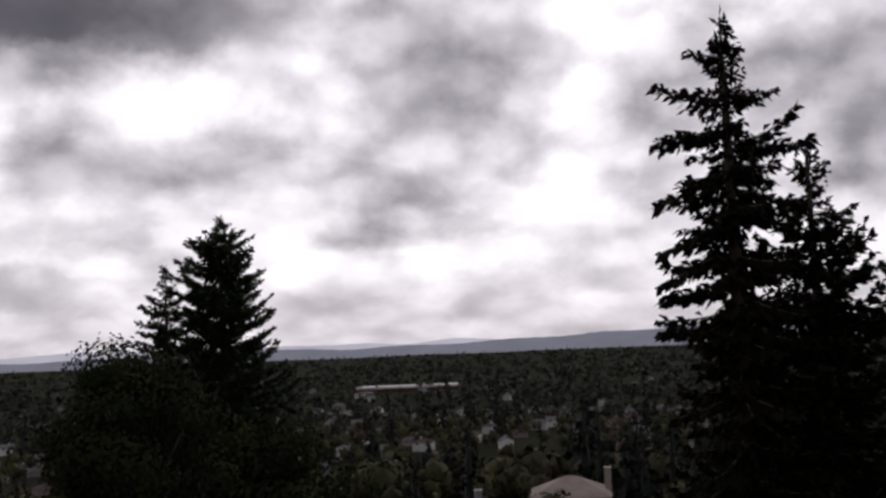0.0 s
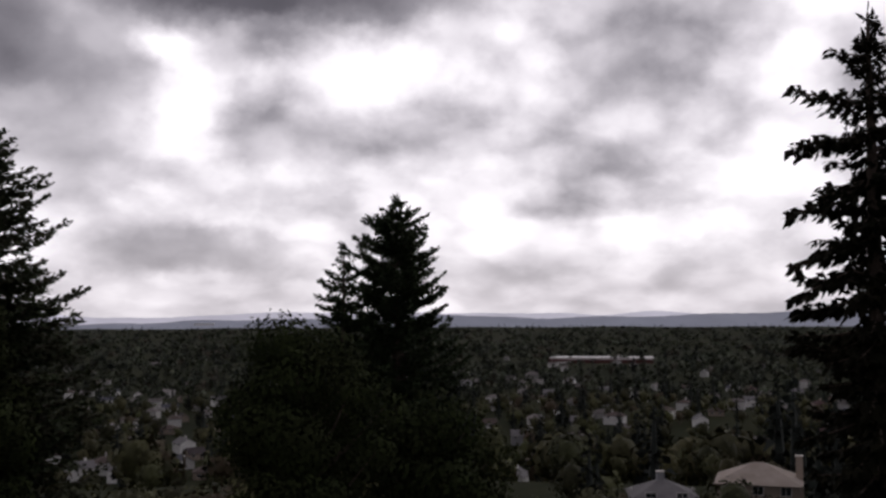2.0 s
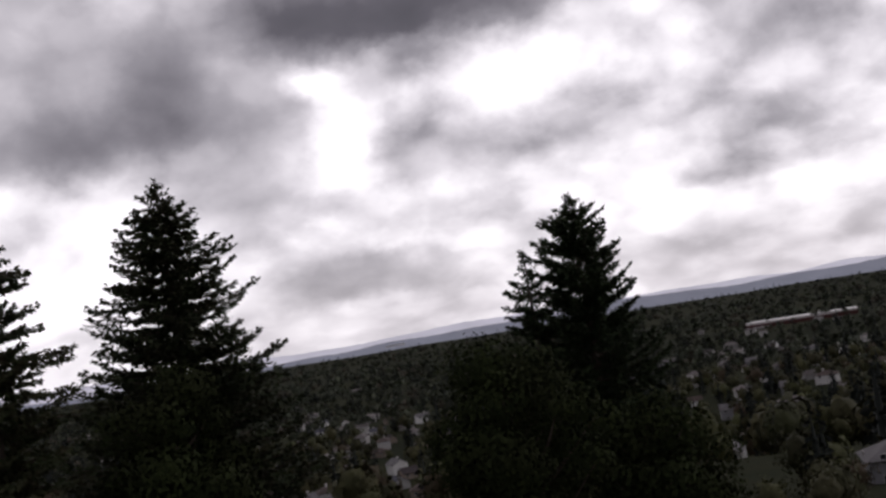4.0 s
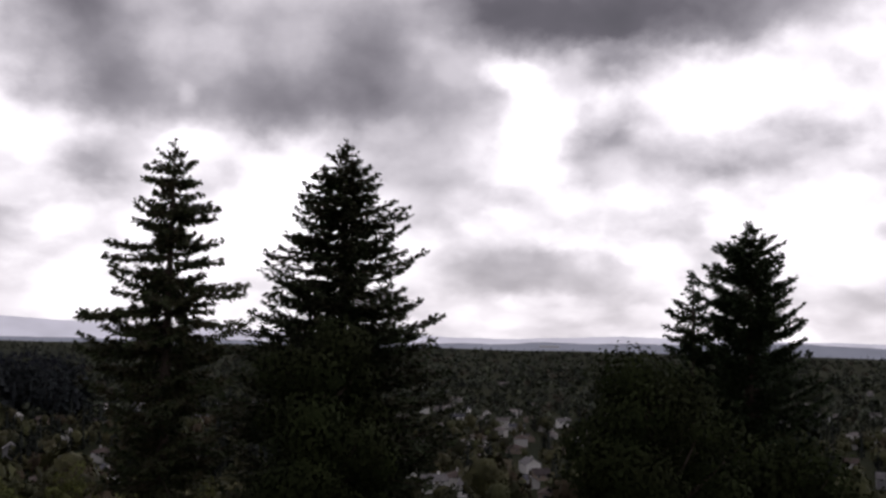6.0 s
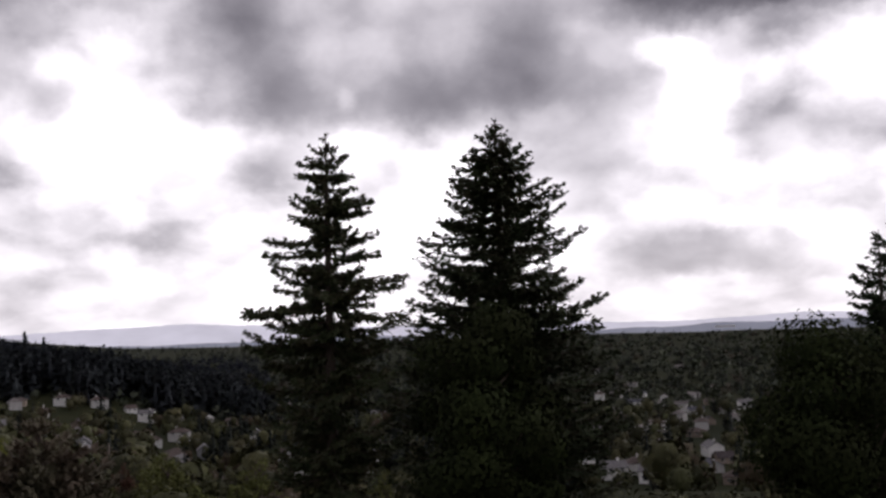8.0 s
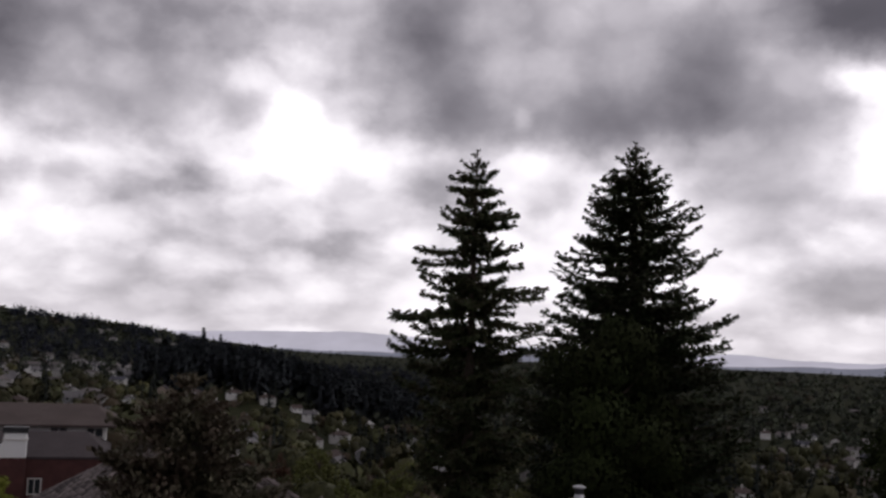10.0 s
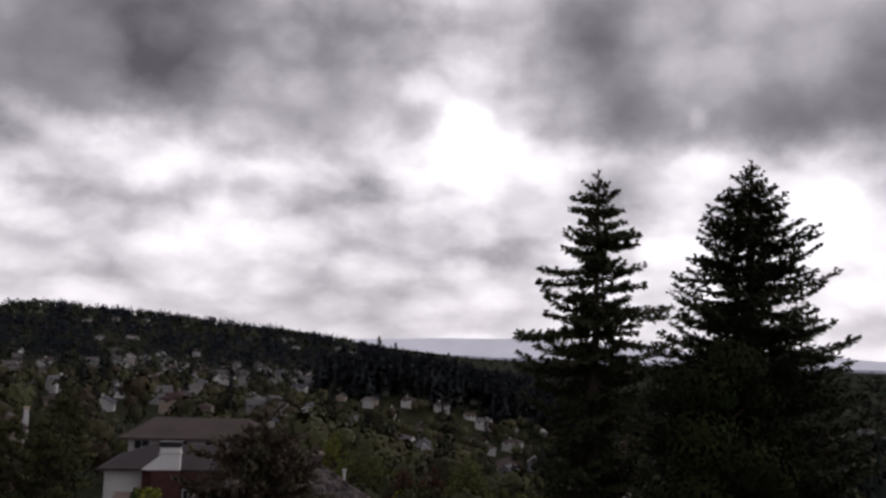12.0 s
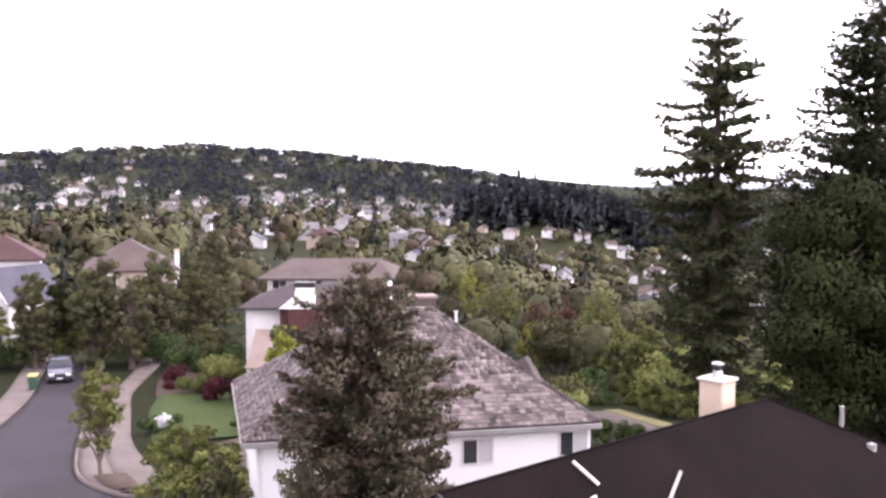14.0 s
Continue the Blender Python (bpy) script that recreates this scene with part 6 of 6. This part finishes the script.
    core_v, core_n = np.stack(core_v, 1), np.stack(core_n, 1)
    per = core_v.shape[1] * ring_n
    cell_q = np.array([(i * ring_n + j, i * ring_n + (j + 1) % ring_n, (i + 1) * ring_n + (j + 1) % ring_n, (i + 1) * ring_n + j) for i in range(core_v.shape[1] - 1) for j in range(ring_n)])
    core_q = (np.arange(n) * per)[:, None, None] + cell_q[None] + len(v)
    v, q = np.concatenate([v, core_v.reshape(-1, 3)]), np.concatenate([q, core_q.reshape(-1, 4)])
    # stems: four-sided posts
    s = 0.02 * h
    corner = np.array([(-1, -1), (1, -1), (1, 1), (-1, 1)], float)
    lo = np.stack([x[:, None] + corner[None, :, 0] * s[:, None], y[:, None] + corner[None, :, 1] * s[:, None], np.repeat((z - 0.5)[:, None], 4, 1)], -1)
    hi = lo.copy()
    hi[..., 2] = (z + h * 0.5)[:, None]
    sv = np.concatenate([lo, hi], 1).reshape(-1, 3)
    b = (np.arange(n) * 8)[:, None]
    sq = np.concatenate([b + np.array([[i, (i + 1) % 4, 4 + (i + 1) % 4, 4 + i]]) for i in range(4)], 0) + len(v)
    if conifers:
        soft = unit(np.stack([np.cos(ang), np.sin(ang), np.full(m, 0.45)], -1) + rng.normal(0, 0.22, (m, 3)))
    else:
        soft = unit(d + np.array([0, 0, 0.25]) + rng.normal(0, 0.22, (m, 3)))
    soft_stem = np.tile(unit(np.concatenate([corner, corner])[:, [0, 1, 1]] * [1, 1, 0]), (n, 1))
    me = quad_mesh(name, np.concatenate([v, sv]), np.concatenate([q, sq]), mat, np.concatenate([np.repeat(soft, 4, 0), core_n.reshape(-1, 3), soft_stem]), np.concatenate([np.repeat(k, 4), np.repeat(np.arange(n), per), np.repeat(np.arange(n), 8)]))
    return tagged(new(name, me), label, "woods", kind="stuff")


def dark_stand(x, y, r, yaw, rng):
    stand = ((yaw > 34) & (yaw < 46) & (r > 560) & (r < 900)) | ((yaw > 46) & (yaw <= 60) & (r > 850) & (r < 1150))
    hill = (yaw > 50) & (r > 3000)
    plain = (yaw < 50) & (r > 380)
    return (stand & (rng.random(len(x)) < 0.95)) | (hill & (rng.random(len(x)) < 0.8)) | (plain & (rng.random(len(x)) < 0.55)) | ((rng.random(len(x)) < 0.3) & ((r > 380) | (yaw < 40))) | (rng.random(len(x)) < 0.04)


def leafy_part(x, y, r, yaw, rng):
    near_house = (x > -82) & (x < 8) & (y < 62)
    sight = (r < 120) & (yaw > 62)
    return ~near_house & ~sight & (r > 62)


def band(lo, hi, test):
    return lambda x, y, r, yaw, rng: test(x, y, r, yaw, rng) & (r > lo) & (r <= hi)


def tall_stand(x, y, r, yaw, rng):
    return (yaw > 46) & (yaw < 60.0 - 1.5 * np.sin(r * 0.02)) & (r > 800 + 60 * np.sin(yaw * 0.8) ** 2)


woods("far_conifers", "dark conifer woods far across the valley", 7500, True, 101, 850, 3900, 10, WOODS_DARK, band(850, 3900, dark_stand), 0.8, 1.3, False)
woods("hill_conifers", "dark conifer woods on the long hill, tinted haze blue", 15000, True, 111, 900, 2300, 12, HILL_FIRS, lambda x, y, r, yaw, rng: (yaw > np.where(r > 1150, 46, 59)) & (wooded(yaw, r) | (yaw < 59) | (rng.random(len(x)) < 0.12)), 0.66, 1.5, False)
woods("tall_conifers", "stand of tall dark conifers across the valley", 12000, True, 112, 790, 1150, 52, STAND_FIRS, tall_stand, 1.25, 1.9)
woods("conifers", "dark conifers among the houses in the valley", 3000, True, 102, 130, 850, 60, WOODS_DARK, band(130, 850, dark_stand))
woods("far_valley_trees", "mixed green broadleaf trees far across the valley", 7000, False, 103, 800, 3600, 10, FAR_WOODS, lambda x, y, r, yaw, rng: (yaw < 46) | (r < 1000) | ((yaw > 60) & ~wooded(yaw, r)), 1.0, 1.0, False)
woods("valley_trees", "mixed green broadleaf trees among the houses", 3100, False, 104, 240, 800, 40, WOODS, leafy_part, 1.25)
woods("slope_trees", "green broadleaf trees on the nearer slope", 420, False, 107, 62, 240, 270, WOODS, leafy_part)

# ---- split shakes on the white house's roof ----
def shake_mesh(w, rng):
    bm = bmesh.new()
    t = rng.uniform(0.02, 0.042)
    slab(bm, [(0, 0, t), (w, 0.0, t), (w, 0.31, 0.010), (0, 0.31, 0.010)], t * 0.8)
    me = bpy.data.meshes.new("shake")
    bm.to_mesh(me)
    bm.free()
    me.materials.append(SHAKE)
    return me


srng = random.Random(5)
WIDTHS = (0.15, 0.2, 0.26, 0.33)
SHAKES = {w: [shake_mesh(w, srng) for _ in range(2)] for w in WIDTHS}
slope = math.atan2(HR, HD / 2)
run = math.hypot(HR, HD / 2)
white_roof = next(c for c in white.children if c.name.startswith("roof"))
COURSE, made, rest_v, rest_q = 0.21, 0, [], []


def shake_course(base, turn_z, length_at, first, limit):
    """Courses of shakes up one slope of the roof: real pieces first, then a joined rest."""
    global made
    for c in range(int(run / COURSE)):
        up = c * COURSE
        a, b = length_at(up)
        x = a + srng.uniform(0, 0.1)
        while x < b - 0.1:
            w = min(srng.choice(WIDTHS), max(0.12, b - x))
            w = min(WIDTHS, key=lambda k: abs(k - w))
            m = base @ pose(0, 0, 0, 0, 0, turn_z) @ pose(0, 0, 0, math.degrees(slope), 0, 0) @ pose(x, up + srng.uniform(-0.03, 0.03), 0.012 + srng.uniform(0, 0.01), srng.uniform(-1.5, 0.5), 0, srng.uniform(-1.2, 1.2))
            me = srng.choice(SHAKES[w])
            if made < limit and x > first:
                ob = new("shake", me)
                ob.parent = white_roof
                ob.matrix_local = m
                made += 1
            else:
                n0 = sum(len(v) for v in rest_v)
                rest_v.append(np.array([tuple(m @ v.co) for v in me.vertices]))
                rest_q.append(np.array([list(p.vertices) for p in me.polygons]) + n0)
            x += w + 0.012


shake_course(Matrix.Translation((0, 0, HZ)), 0, lambda u: (u * math.cos(slope), HW - u * math.cos(slope)), 7.0, 300)
shake_course(Matrix.Translation((0, HD, HZ)), -90, lambda u: (u * math.cos(slope), HD - u * math.cos(slope)), 99, 300)
rest = part("shake_rest", quad_mesh("shake_rest", np.concatenate(rest_v), np.concatenate(rest_q), SHAKE_JOINED), SHAKE_JOINED, white_roof, kind="stuff")
for k, (a, b) in enumerate((((0, 0, HZ), (HD / 2, HD / 2, HZ + HR)), ((HW, 0, HZ), (HW - HD / 2, HD / 2, HZ + HR)), ((HD / 2, HD / 2, HZ + HR), (HW - HD / 2, HD / 2, HZ + HR)))):
    a, b = Vector(a), Vector(b)
    n = int((b - a).length / 0.3)
    for i in range(n):
        p, q = a.lerp(b, i / n), a.lerp(b, (i + 1.25) / n)
        cap = part("hip_shake", tube(bmesh.new(), [tuple(p + Vector((0, 0, 0.05))), tuple(q + Vector((0, 0, 0.035)))], [0.1, 0.085], 5), SHAKE, white_roof)
